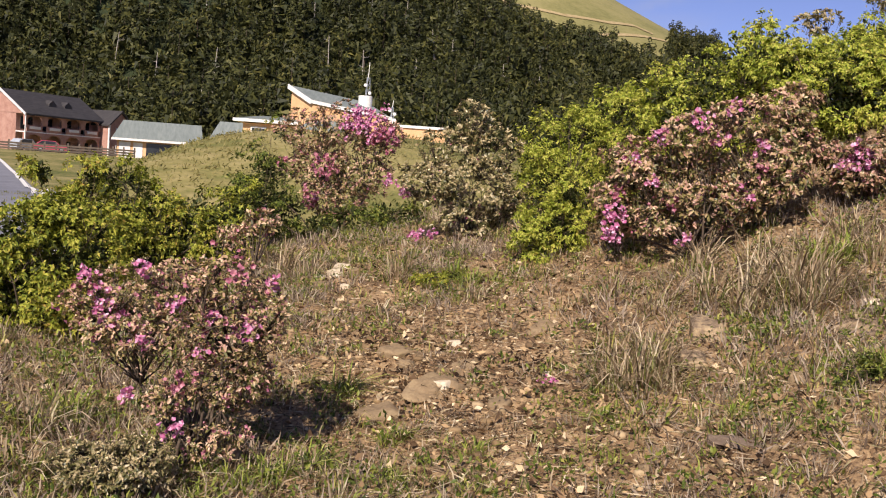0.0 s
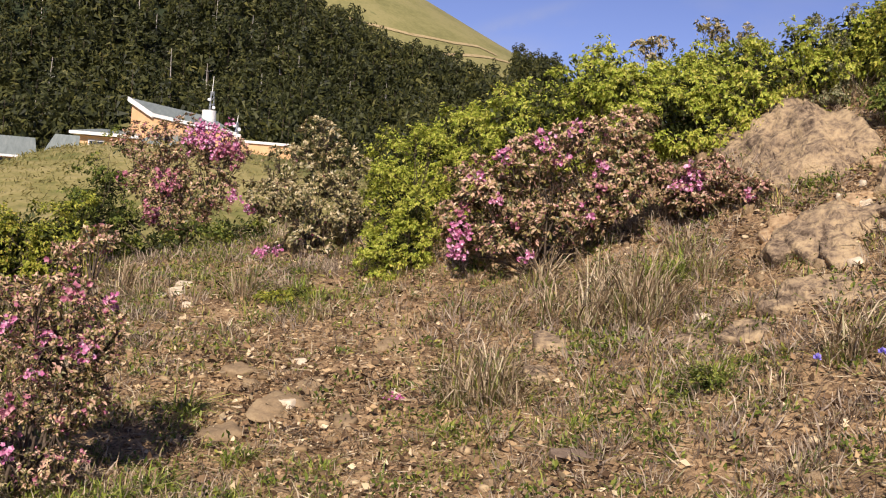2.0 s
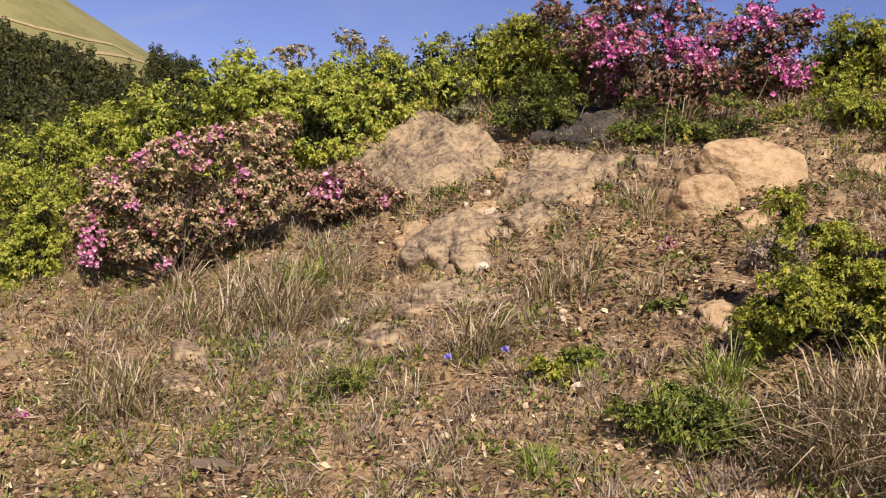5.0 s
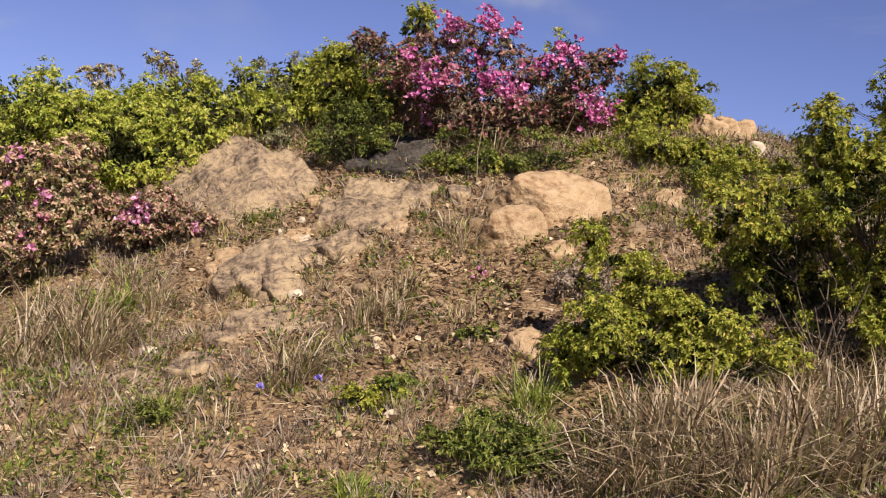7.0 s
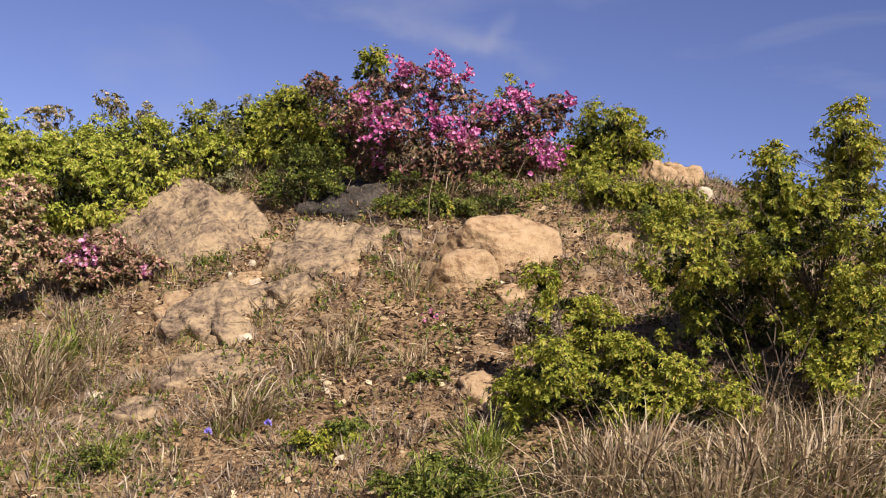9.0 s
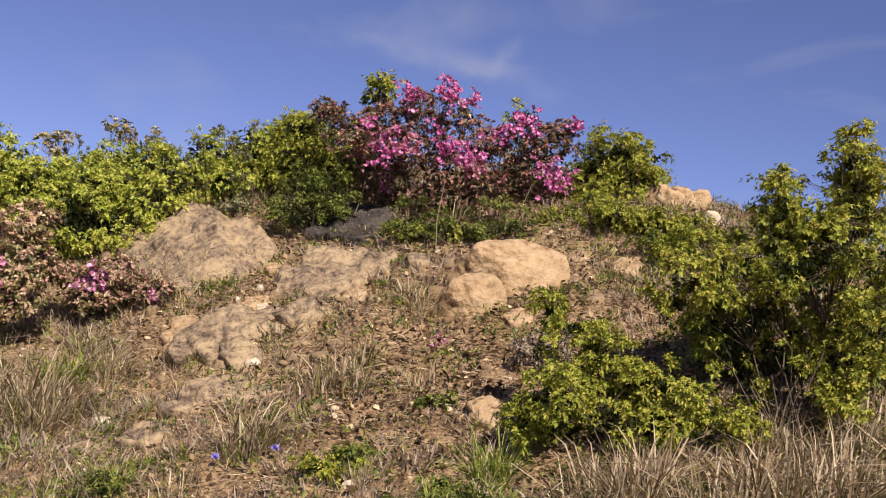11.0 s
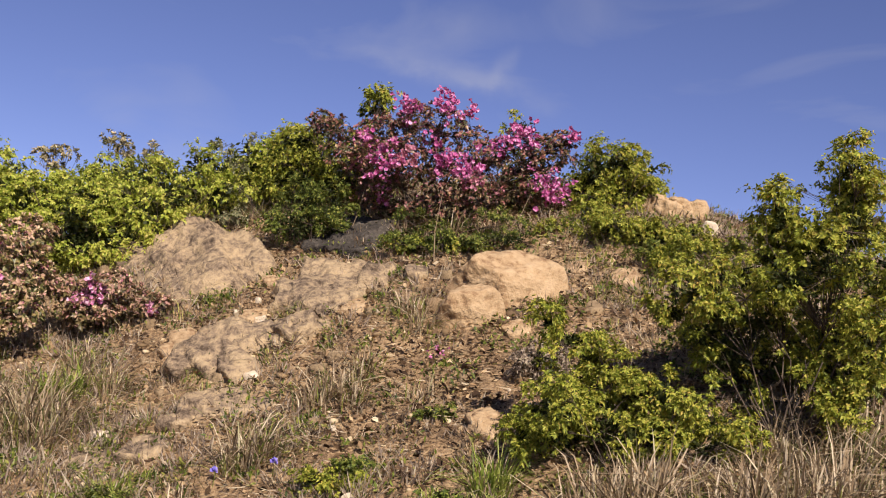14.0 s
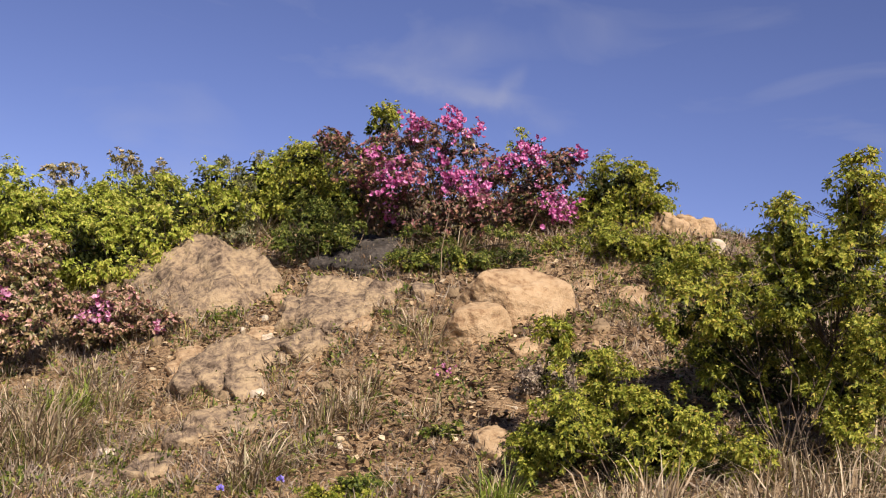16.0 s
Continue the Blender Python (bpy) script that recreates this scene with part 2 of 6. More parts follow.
HUMUS = leafy("dark_litter", [(0.05, rgb("34271c")), (0.4, rgb("53402f")), (0.75, rgb("715a43")), (0.96, rgb("987e5e"))], 0.9, 0.0, 0.15, 2, 0.3)


# ---- helpers for shapes ----
rng = np.random.default_rng(7)


def lattice(ix, iy, seed):
    v = (ix * 374761393 + iy * 668265263 + seed * 974634777) & 0x7FFFFFFF
    v = ((v ^ (v >> 13)) * 1274126177) & 0x7FFFFFFF
    return ((v ^ (v >> 16)) & 0xFFFF) / 65535.0


def vnoise(x, y, seed=0):
    ix, iy = np.floor(x).astype(np.int64), np.floor(y).astype(np.int64)
    fx, fy = x - ix, y - iy
    fx, fy = fx * fx * (3 - 2 * fx), fy * fy * (3 - 2 * fy)
    a, b = lattice(ix, iy, seed), lattice(ix + 1, iy, seed)
    c, d = lattice(ix, iy + 1, seed), lattice(ix + 1, iy + 1, seed)
    return (a + (b - a) * fx) * (1 - fy) + (c + (d - c) * fx) * fy - 0.5


def smooth(a, b, v):
    u = np.clip((v - a) / (b - a), 0, 1)
    return u * u * (3 - 2 * u)


# The bank: a tilted plane and a grid of broad swellings, four metres apart.
SWELL = (
    0.22, 0.10, 0.01, 0.16, 0.10, 0.10, -0.05, -0.28, -0.40, 0.20, 0.12, 0.51,
    0.32, 0.14, -0.24, -0.09, -0.19, -0.05, -0.26, 0.34, 0.07, -0.27, 0.15, -0.58,
    -0.08, 0.63, -0.17, -0.49, 0.23, 0.69, 1.35, 1.12, 0.07, -0.39, -0.32, 0.23,
    0.27, -0.04, -0.14, -0.08, -0.16, -0.11, -0.06, -0.11, -0.07,
)


def bank(x, y):
    z = SWELL[0] + SWELL[1] * x + SWELL[2] * y
    k = 3
    for cx in range(-9, 16, 4):
        for cy in range(-4, 17, 4):
            z = z + SWELL[k] * np.exp(-((x - cx) ** 2 + (y - cy) ** 2) / 23.12)
            k += 1
    return z


def wood_hill(x, y):
    crest = np.clip(41 + 0.42 * np.maximum(40 - x, 0) - 0.12 * np.maximum(x - 40, 0), 0, 135) + 7 * vnoise(x / 45, y / 45, 5)
    return crest * smooth(200, 415, y) * (1 - 0.6 * smooth(430, 700, y))


def grass_hill(x, y):
    return np.clip(105 + 0.5 * (184 - x), 0, 190) * smooth(430, 860, y) * (1 - 0.8 * smooth(900, 1700, y))


def far_land(x, y):
    r = np.hypot(x, y)
    z = -1.2 + 2.0 * smooth(90, 150, r) + 4.1 * np.exp(-np.abs((x + 6) / np.where(x < -6, 9.0, 16.0)) ** 3 - ((y - 46) / 11) ** 2)
    z = z + (0.8 * vnoise(x / 14, y / 14, 3) + 0.6 * vnoise(x / 4, y / 3, 8)) * smooth(25, 60, r) * (1 - 0.8 * smooth(70, 100, r))
    return z + np.maximum(wood_hill(x, y), grass_hill(x, y))


def relief(x, y):
    z = 0.10 * vnoise(x / 0.9, y / 0.9, 11) + 0.06 * vnoise(x / 0.33, y / 0.33, 12)
    return z + 0.03 * vnoise(x / 0.13, y / 0.13, 13) + 0.016 * vnoise(x / 0.05, y / 0.05, 14)


def ground(x, y):
    x, y = np.asarray(x, float), np.asarray(y, float)
    r = np.hypot(x, y)
    s = smooth(15.5, 30, r)
    return (bank(x, y) + relief(x, y)) * (1 - s) + far_land(x, y) * s


def gz(x, y):
    return float(ground(np.array([x]), np.array([y]))[0])


def raw_mesh(name, verts, faces, size=None, mats=(), index=None, even=False):
    """A mesh from arrays; faces all have the same number of corners."""
    verts, faces = np.asarray(verts, np.float32), np.asarray(faces, np.int32)
    k = faces.shape[1]
    me = bpy.data.meshes.new(name)
    me.vertices.add(len(verts))
    me.vertices.foreach_set("co", verts.ravel())
    me.loops.add(faces.size)
    me.loops.foreach_set("vertex_index", faces.ravel())
    me.polygons.add(len(faces))
    me.polygons.foreach_set("loop_start", np.arange(0, faces.size, k, dtype=np.int32))
    for m in mats:
        me.materials.append(m)
    if index is not None:
        me.polygons.foreach_set("material_index", np.asarray(index, np.int32))
    if even:
        me.polygons.foreach_set("use_smooth", np.ones(len(faces), bool))
    me.update(calc_edges=True)
    return me


def add_mesh(name, verts, faces, mat, parent=None, label="", even=False):
    ob = new(name, raw_mesh(name, verts, faces, mats=(mat,), even=even))
    if parent:
        ob.parent = parent
    if label:
        tagged(ob, label)
    return ob


def part(name, bm, material, parent, label="", even=False):
    me = bpy.data.meshes.new(name)
    bmesh.ops.recalc_face_normals(bm, faces=bm.faces)
    if even:
        for f in bm.faces:
            f.smooth = True
    bm.to_mesh(me)
    bm.free()
    me.materials.append(material)
    ob = new(name, me)
    ob.parent = parent
    if label:
        tagged(ob, label)
    return ob


def thing(name, x, y, z, label, category, group="", turn=0.0):
    ob = new(name)
    ob.matrix_basis = pose(x, y, z, 0, 0, turn)
    ob.empty_display_size = 0.1
    return tagged(ob, label, category, group)


def unit(v):
    return v / np.maximum(np.linalg.norm(v, axis=-1, keepdims=True), 1e-9)


def rand_dirs(n):
    return unit(rng.normal(size=(n, 3)))


def leaves(base, way, length, width, fold=0.25, droop=0.0, face=None):
    """Pointed leaves folded along the midrib: two triangles each. face: the way their upper sides look."""
    n = len(base)
    way = unit(way)
    side = unit(np.cross(way, rand_dirs(n) if face is None else face + rand_dirs(n) * 0.35))
    up = np.cross(side, way)
    length, width = np.broadcast_to(length, n)[:, None], np.broadcast_to(width, n)[:, None]
    mid = base + way * length * 0.5 + up * width * fold
    tip = base + way * length - np.array([0, 0, 1.0]) * droop * length
    v = np.stack([base, mid + side * width * 0.5, tip, mid - side * width * 0.5], 1).reshape(-1, 3)
    k = np.arange(n)[:, None] * 4
    f = np.concatenate([k + [0, 1, 2], k + [0, 2, 3]], 1).reshape(-1, 3)
    return v, f


def join(chunks):
    vs, fs, o = [], [], 0
    for v, f in chunks:
        vs.append(v)
        fs.append(f + o)
        o += len(v)
    return np.concatenate(vs), np.concatenate(fs)


def tubes(a, b, ra, rb, sides=4, bend=0.06):
    """Tapered twigs from points a to points b, each with a kink in the middle."""
    n = len(a)
    d = b - a
    L = np.linalg.norm(d, axis=1, keepdims=True)
    w = unit(d)
    s = unit(np.cross(w, rand_dirs(n)))
    t = np.cross(w, s)
    m = (a + b) / 2 + rand_dirs(n) * L * bend
    ra, rb = np.broadcast_to(ra, n)[:, None], np.broadcast_to(rb, n)[:, None]
    rings = []
    for c, r in ((a, ra), (m, (ra + rb) / 2), (b, rb)):
        for k in range(sides):
            q = 2 * math.pi * k / sides
            rings.append(c + (s * math.cos(q) + t * math.sin(q)) * r)
    v = np.stack(rings, 1).reshape(-1, 3)
    f = []
    for ring in (0, 1):
        for k in range(sides):
            k2 = (k + 1) % sides
            i, j, p, q = ring * sides + k, ring * sides + k2, (ring + 1) * sides + k2, (ring + 1) * sides + k
            f += [(i, j, p), (i, p, q)]
    f = (np.arange(n)[:, None, None] * (3 * sides) + np.array(f)[None]).reshape(-1, 3)
    return v, f


def blades(base, lean, height, width, bow=0.5, short=False):
    """Grass blades, each a narrow strip of three pieces (short ones: two) that bows over."""
    n = len(base)
    lean = lean * np.array([1, 1, 0.0])
    side = unit(np.cross(unit(lean + 1e-6), np.array([0, 0, 1.0])) + 0.4 * rand_dirs(n))
    height, width, bow = (np.broadcast_to(q, n)[:, None] for q in (height, width, bow))
    rows = []
    for u, w in (((0, 0.8), (0.55, 1.0)) if short else ((0, 0.8), (0.4, 1.0), (0.75, 0.7))):
        c = base + np.array([0, 0, 1.0]) * height * (u - 0.35 * bow * u * u * u) + lean * height * bow * (0.25 * u + u * u)
        rows += [c - side * width * w / 2, c + side * width * w / 2]
    rows.append(base + np.array([0, 0, 1.0]) * height * (1 - 0.45 * bow) + lean * height * bow * 1.25)
    v = np.stack(rows, 1).reshape(-1, 3)
    f = np.array([(0, 1, 3), (0, 3, 2), (2, 3, 4)] if short else [(0, 1, 3), (0, 3, 2), (2, 3, 5), (2, 5, 4), (4, 5, 6)])
    f = (np.arange(n)[:, None, None] * len(rows) + f[None]).reshape(-1, 3)
    return v, f


# ---- ground: one sheet from the camera's feet to the horizon ----
def build_ground():
    seen = np.linspace(-30, 72, 310)
    rest = np.linspace(72, 330, 60)[1:-1]
    az = np.radians(np.concatenate([seen, rest]))
    r = np.concatenate([[0.001, 0.4, 0.9, 1.5, 2.0], np.geomspace(2.5, 14, 180), np.geomspace(14.2, 120, 70), np.geomspace(123, 950, 100), np.geomspace(1000, 4500, 12)])
    A, R = np.meshgrid(az, r)
    X, Y = R * np.sin(A) + 0.05, R * np.cos(A) - 0.3
    Z = ground(X, Y)
    na, nr = len(az), len(r)
    v = np.stack([X, Y, Z], -1).reshape(-1, 3)
    i, j = np.meshgrid(np.arange(nr - 1), np.arange(na), indexing="ij")
    j2 = (j + 1) % na
    f = np.stack([i * na + j, (i + 1) * na + j, (i + 1) * na + j2, i * na + j2], -1).reshape(-1, 4)
    cx, cy = v[f[:, 0], 0], v[f[:, 0], 1]
    rr = np.hypot(cx, cy)
    dome = grass_hill(cx, cy) > wood_hill(cx, cy)
    index = np.where(rr < 17, 0, np.where(cy < 200, 1, np.where(dome & (cy > 430), 3, 2)))
    index = np.where((cx > 115) & (rr > 17) & (cy < 420), 1, index)
    ob = new("ground", raw_mesh("ground", v, f, mats=(SOIL, MEADOW, WOODFLOOR, HILLGRASS), index=index, even=True))
    tagged(ob, "stony brown soil rising into a bank, dry meadow and hills beyond", "ground", kind="structure")


build_ground()


# ---- the wooded hillside ----
def tree_shape(seed, height, kind, per=26):
    """One far evergreen: a trunk, and clumps of needles in tiers, each of many small sprays."""
    g = np.random.default_rng(seed)
    m = 17
    u = (np.arange(m) + g.random(m)) / m
    if kind == "spire":
        rad = height * 0.23 * (1 - u) ** 0.7 + 0.1
        low = 0.12
    else:
        rad = height * 0.27 * np.sqrt(np.clip(1 - (u * 1.6 - 0.7) ** 2, 0.03, 1))
        low = 0.30
    a = np.arange(m) * 2.4 + g.normal(size=m) * 0.5
    k = 0.5 + 0.5 * g.random(m)
    head = np.stack([np.cos(a) * rad * k, np.sin(a) * rad * k, height * (low + (1 - low) * u)], 1)
    n = m * per
    out = unit(g.normal(size=(n, 3)) + np.array([0, 0, 0.4]))
    size = np.repeat(height * (0.055 + 0.06 * (1 - u)) * g.uniform(0.8, 1.3, m), per)[:, None]
    c = np.repeat(head, per, 0) + out * size * np.array([1.25, 1.25, 0.65])
    s = unit(np.cross(out, unit(g.normal(size=(n, 3)))))
    w = np.cross(s, out)
    L = size * g.uniform(0.5, 0.95, (n, 1)) * math.sqrt(15 / per)
    v = np.stack([c - w * L * 0.7 + s * L * 0.36, c - w * L * 0.7 - s * L * 0.36, c + w * L * 1.0 + out * L * 0.3 - np.array([0, 0, 0.25]) * L], 1).reshape(-1, 3)
    f = np.arange(n * 3).reshape(-1, 3)
    t = [(0.012 * height * math.cos(q), 0.012 * height * math.sin(q), z) for z in (-0.8, height * 0.93) for q in (0, 2.1, 4.2)]
    tv = np.array(t)
    tv[3:, :2] *= 0.3
    tf = np.array([(0, 1, 4), (0, 4, 3), (1, 2, 5), (1, 5, 4), (2, 0, 3), (2, 3, 5)])
    return v, f, tv, tf


def forest():
    kinds = [tree_shape(20 + k % 8, 11.0, "spire" if k % 2 else "broad", 14 if k < 8 else 6) for k in range(16)]
    step = 5.3
    gx, gy = np.meshgrid(np.arange(-215, 150, step), np.arange(196, 432, step))
    x = gx.ravel() + rng.uniform(-3.6, 3.6, gx.size)
    y = gy.ravel() + rng.uniform(-3.6, 3.6, gx.size)
    keep = (x / y > -0.50) & (x / y < 0.30) & (vnoise(x / 9, y / 9, 21) > -0.42)
    x, y = x[keep], y[keep]
    # a thin line of trees on the shoulder of the grass hill
    sx = rng.uniform(129, 170, 90)
    sy = 690 + (sx - 140) * 1.2 + rng.normal(size=90) * 6
    x, y = np.concatenate([x, sx]), np.concatenate([y, sy])
    z = ground(x, y)
    crown, trunk = [], []
    for i in range(len(x)):
        v, f, tv, tf = kinds[rng.integers(8) + (8 if z[i] > 0.185 * y[i] else 0)]
        q, s = rng.random() * 6.28, rng.uniform(0.55, 1.4) * (1.25 if y[i] > 600 else 1.0)
        c, d = math.cos(q) * s, math.sin(q) * s
        m = np.array([[c, d, 0], [-d, c, 0], [0, 0, s * rng.uniform(0.85, 1.15)]])
        o = np.array([x[i], y[i], z[i]])
        crown.append((v @ m + o, f))
        trunk.append((tv @ m + o, tf))
    top = new("forest")
    tagged(top, "dense dark evergreen forest covering the hillside", "forest", kind="stuff")
    tagged(add_mesh("crowns", *join(crown), FOREST, top), kind="stuff")
    tagged(add_mesh("trunks", *join(trunk), BARK, top), kind="stuff")
    # bleached dead trees standing in the wood
    n = 46
    x = rng.uniform(-150, 90, n)
    y = rng.uniform(205, 330, n)
    a = np.stack([x, y, ground(x, y)], 1)
    b = a + np.stack([rng.normal(size=n) * 0.5, rng.normal(size=n) * 0.5, rng.uniform(9, 15, n)], 1)
    chunks = [tubes(a, b, 0.24, 0.07, 5, 0.02)]
    for _ in range(6):
        u = rng.uniform(0.45, 0.95, (n, 1))
        p = a + (b - a) * u
        chunks.append(tubes(p, p + rand_dirs(n) * np.array([1.5, 1.5, 0.5]) + np.array([0, 0, 0.3]), 0.08, 0.03, 3, 0.1))
    tagged(add_mesh("dead_trunks", *join(chunks), DEADWOOD, top, "bleached dead trunks"), kind="stuff")


forest()


def tussocks():
    """Rough grass over the meadow mound."""
    n = 7500
    x, y = rng.uniform(-34, 22, n), 24 + 40 * rng.random(n) ** 0.8
    per = 7
    bx = np.repeat(x, per) + rng.normal(size=n * per) * 0.6
    by = np.repeat(y, per) + rng.normal(size=n * per) * 0.6
    base = np.stack([bx, by, ground(bx, by) - 0.03], 1)
    ln = rng.uniform(0.14, 0.36, n * per)
    v, f = leaves(base, rng.normal(size=(n * per, 3)) * 0.5 + np.array([0.25, 0, 0.8]), ln, ln * 0.13, 0.1, 0.25)
    tagged(add_mesh("meadow_grass", v, f, MEADOWBLADE), "rough olive and straw-coloured meadow grass", "grass", kind="stuff")


tussocks()


# ---- rocks ----
def ball(level):
    bm = bmesh.new()
    bmesh.ops.create_icosphere(bm, subdivisions=level, radius=1.0)
    v = np.array([q.co[:] for q in bm.verts])
    f = np.array([[q.index for q in t.verts] for t in bm.faces])
    bm.free()
    return v, f


def rock_arrays(rx, ry, rz, seed, cuts=11, level=4, rough=0.05, sharp=60, pieces=1):
    """A rock of jointed blocks: each a ball cut by planes that follow the same bedding and joints, then weathered."""
    g = np.random.default_rng(seed)
    turn = g.uniform(0, 1.5)
    joint = np.array([(math.cos(turn + q), math.sin(turn + q), z) for q, z in ((0, 0.1), (1.45, 0.2), (3.14, 0.0), (4.5, 0.15))])
    o = Vector((seed * 3.1, seed * 1.7, 0.3))
    done = []
    for k in range(pieces):
        v, f = ball(level if k == 0 else level - 1)
        if k == 0:
            mid, half = np.zeros(3), np.array([rx, ry, rz]) * (1.0 if pieces == 1 else 0.86)
        else:
            q = 2 * math.pi * (k + g.uniform(-0.2, 0.2)) / (pieces - 1)
            mid = np.array([math.cos(q) * rx * 0.62, math.sin(q) * ry * 0.62, g.uniform(-0.25, 0.3) * rz])
            half = np.array([rx * g.uniform(0.36, 0.52), ry * g.uniform(0.36, 0.52), rz * g.uniform(0.6, 0.85)])
        top = np.array([[g.normal() * 0.12, g.normal() * 0.12, 1.0]])
        chip = unit(g.normal(size=(cuts, 3)) + np.array([0, 0, 0.25]))
        nrm = unit(np.concatenate([joint + g.normal(size=joint.shape) * 0.16, top, chip]))
        dist = np.concatenate([g.uniform(0.62, 0.85, 4), g.uniform(0.6, 0.72, 1), g.uniform(0.74, 0.98, cuts)])
        if sharp < 30:
            dist = 0.75 * dist + 0.2
        if level < 3:
            dist[:5] *= g.uniform(0.6, 0.9, 5)
        dot = v @ nrm.T
        rad = np.where(dot > 0.05, dist / np.maximum(dot, 0.05), 9.0)
        soft = -np.log(np.exp(-rad * sharp).sum(1) + math.exp(-sharp * 1.05)) / sharp
        v = v * soft[:, None]
        if level > 2:
            m, out = v * half + mid, unit(v / half)
            grain = min(1.0, max(0.3, rx * 1.5))
            for i, q in enumerate(m):
                u = Vector(q)
                bed = noise.noise(Vector((u.x * 2.2, u.y * 2.2, u.z * 26.0 + u.x * 5.0)) + o)
                step = noise.noise(noise.voronoi(u * 7.0 + o)[1][0] * 4.1)
                e = bed * 0.014 + step * 0.045 + noise.fractal(u * 7.0 - o, 0.9, 2.2, 4) * 0.03
                e -= max(0.0, 0.10 - abs(noise.noise(u * 5.0 + o))) * 0.22
                m[i] = q + out[i] * e * grain * (rough / 0.05)
            v = m
        else:
            v = v * half + mid
        done.append((v, f))
    high = max(v[:, 2].max() for v, f in done)
    return [(v * np.array([1, 1, 0.85 * rz / high]), f) for v, f in done]


def rock(name, x, y, heading, w, h, mat, label, depth, lean=0.0, tip=0.0, seed=1, group="rocks in the bank", cuts=9, lift=0.0, rough=0.05):
    """A rock w across, set into the slope; tip leans its top face towards the foot of the bank."""
    block = 1 if name != "rock" else 2 if w > 1.2 else 5 if w > 0.8 else 3
    made = rock_arrays(w / 2, depth / 2, h, seed, cuts, 5 if w > 0.45 else 4, rough, 29 if name == "boulder" else 60, block)
    ob = new(name, raw_mesh(name, *made[0], mats=(mat,), even=True) if block == 1 else None)
    ob.matrix_basis = pose(x, y, gz(x, y) + lift, tip, lean, -heading)
    for v, f in made if block > 1 else ():
        add_mesh("block", v, f, mat, ob, even=True)
    return tagged(ob, label, "rock", group)


rock("rock", 3.86, 8.35, 24.0, 1.50, 0.40, ROCK_GREY, "large weathered grey-tan rock slab set into the bank", 2.30, -29, 31, 3, "rocks in the bank", 7, -0.14, 0.055)
rock("rock", 4.44, 6.93, 32.7, 0.98, 0.24, ROCK_GREY, "fissured tan and grey rock in the bank", 1.27, -13, 28, 4, "rocks in the bank", 8, -0.04, 0.055)
rock("rock", 5.00, 7.57, 33.4, 0.90, 0.13, ROCK_DARK, "dark rock under the rhododendron, shade put into its colour", 0.88, -12, 26, 5, "rocks in the bank", 9, -0.03, 0.055)
rock("boulder", 5.11, 5.84, 41.2, 0.88, 0.30, ROCK_TAN, "pale tan boulder, the brightest on the bank", 0.65, -2, 20, 6, "rocks in the bank", 9, 0.06, 0.045)
rock("boulder", 4.71, 5.70, 39.6, 0.46, 0.24, ROCK_TAN, "rounded tan boulder below the pale one", 0.33, -9, 14, 7, "rocks in the bank", 9, 0.02, 0.045)
rock("rock", 3.50, 6.77, 27.3, 0.85, 0.21, ROCK_GREY, "grey-topped tan rock with moss at its foot", 1.04, -15, 26, 8, "rocks in the bank", 7, -0.03, 0.055)
rock("rock", 3.14, 6.20, 26.8, 0.66, 0.16, ROCK_GREY, "low flat rock below the grey-topped one", 0.76, -14, 24, 9, "rocks in the bank", 8, -0.07, 0.055)
rock("rock", 2.65, 6.08, 23.5, 0.90, 0.14, ROCK_GREY, "half-buried tan rock among dry grass", 0.68, -13, 21, 10, "rocks in the bank", 9, -0.11, 0.055)
rock("stone", 4.85, 6.54, 36.6, 0.24, 0.10, ROCK_GREY, "small upright stone beside a rock", 0.35, -10, 28, 11, "stones on the bank", 10, -0.02, 0.035)
rock("stone", 4.19, 7.45, 29.4, 0.20, 0.08, ROCK_TAN, "small tan stone on loose soil", 0.30, -14, 27, 12, "stones on the bank", 11, -0.02, 0.035)
rock("stone", 5.74, 5.75, 44.9, 0.24, 0.08, ROCK_TAN, "flat tan stone beside the boulder", 0.37, -4, 27, 13, "stones on the bank", 7, -0.01, 0.035)
rock("stone", 5.87, 5.41, 47.3, 0.29, 0.10, ROCK_TAN, "pale tan stone at the edge of a shrub", 0.43, -2, 27, 14, "stones on the bank", 8, -0.02, 0.035)
rock("rock", 7.20, 6.34, 48.6, 0.80, 0.22, ROCK_TAN, "pale rock on the skyline of the bank", 0.50, 5, 10, 15, "rocks in the bank", 9, -0.02, 0.055)
rock("stone", 7.02, 7.04, 44.9, 0.33, 0.10, QUARTZ, "pale stone under the rhododendron", 0.23, 1, 8, 16, "stones on the bank", 10, 0.01, 0.055)
rock("stone", 7.18, 5.71, 51.5, 0.13, 0.13, QUARTZ, "small pale upright stone", 0.09, 5, 9, 17, "stones on the bank", 11, 0.01, 0.035)
rock("rock", 3.90, 6.57, 30.7, 0.46, 0.15, ROCK_GREY, "low cracked rock behind dry grass", 0.55, -14, 27, 18, "rocks in the bank", 7, -0.02, 0.055)
rock("stone", 3.26, 7.11, 24.6, 0.23, 0.09, ROCK_TAN, "tan stone beside the grey-topped rock", 0.34, -15, 25, 19, "stones on the bank", 8, -0.01, 0.035)
rock("stone", 4.65, 8.41, 28.9, 0.19, 0.08, ROCK_TAN, "small stone at the top of the slab", 0.28, -14, 23, 20, "stones on the bank", 9, -0.01, 0.035)
rock("stone", 4.02, 4.63, 40.9, 0.28, 0.12, ROCK_TAN, "broken tan stones in the shade of a shrub", 0.43, -9, 26, 21, "stones on the bank", 10, -0.02, 0.035)
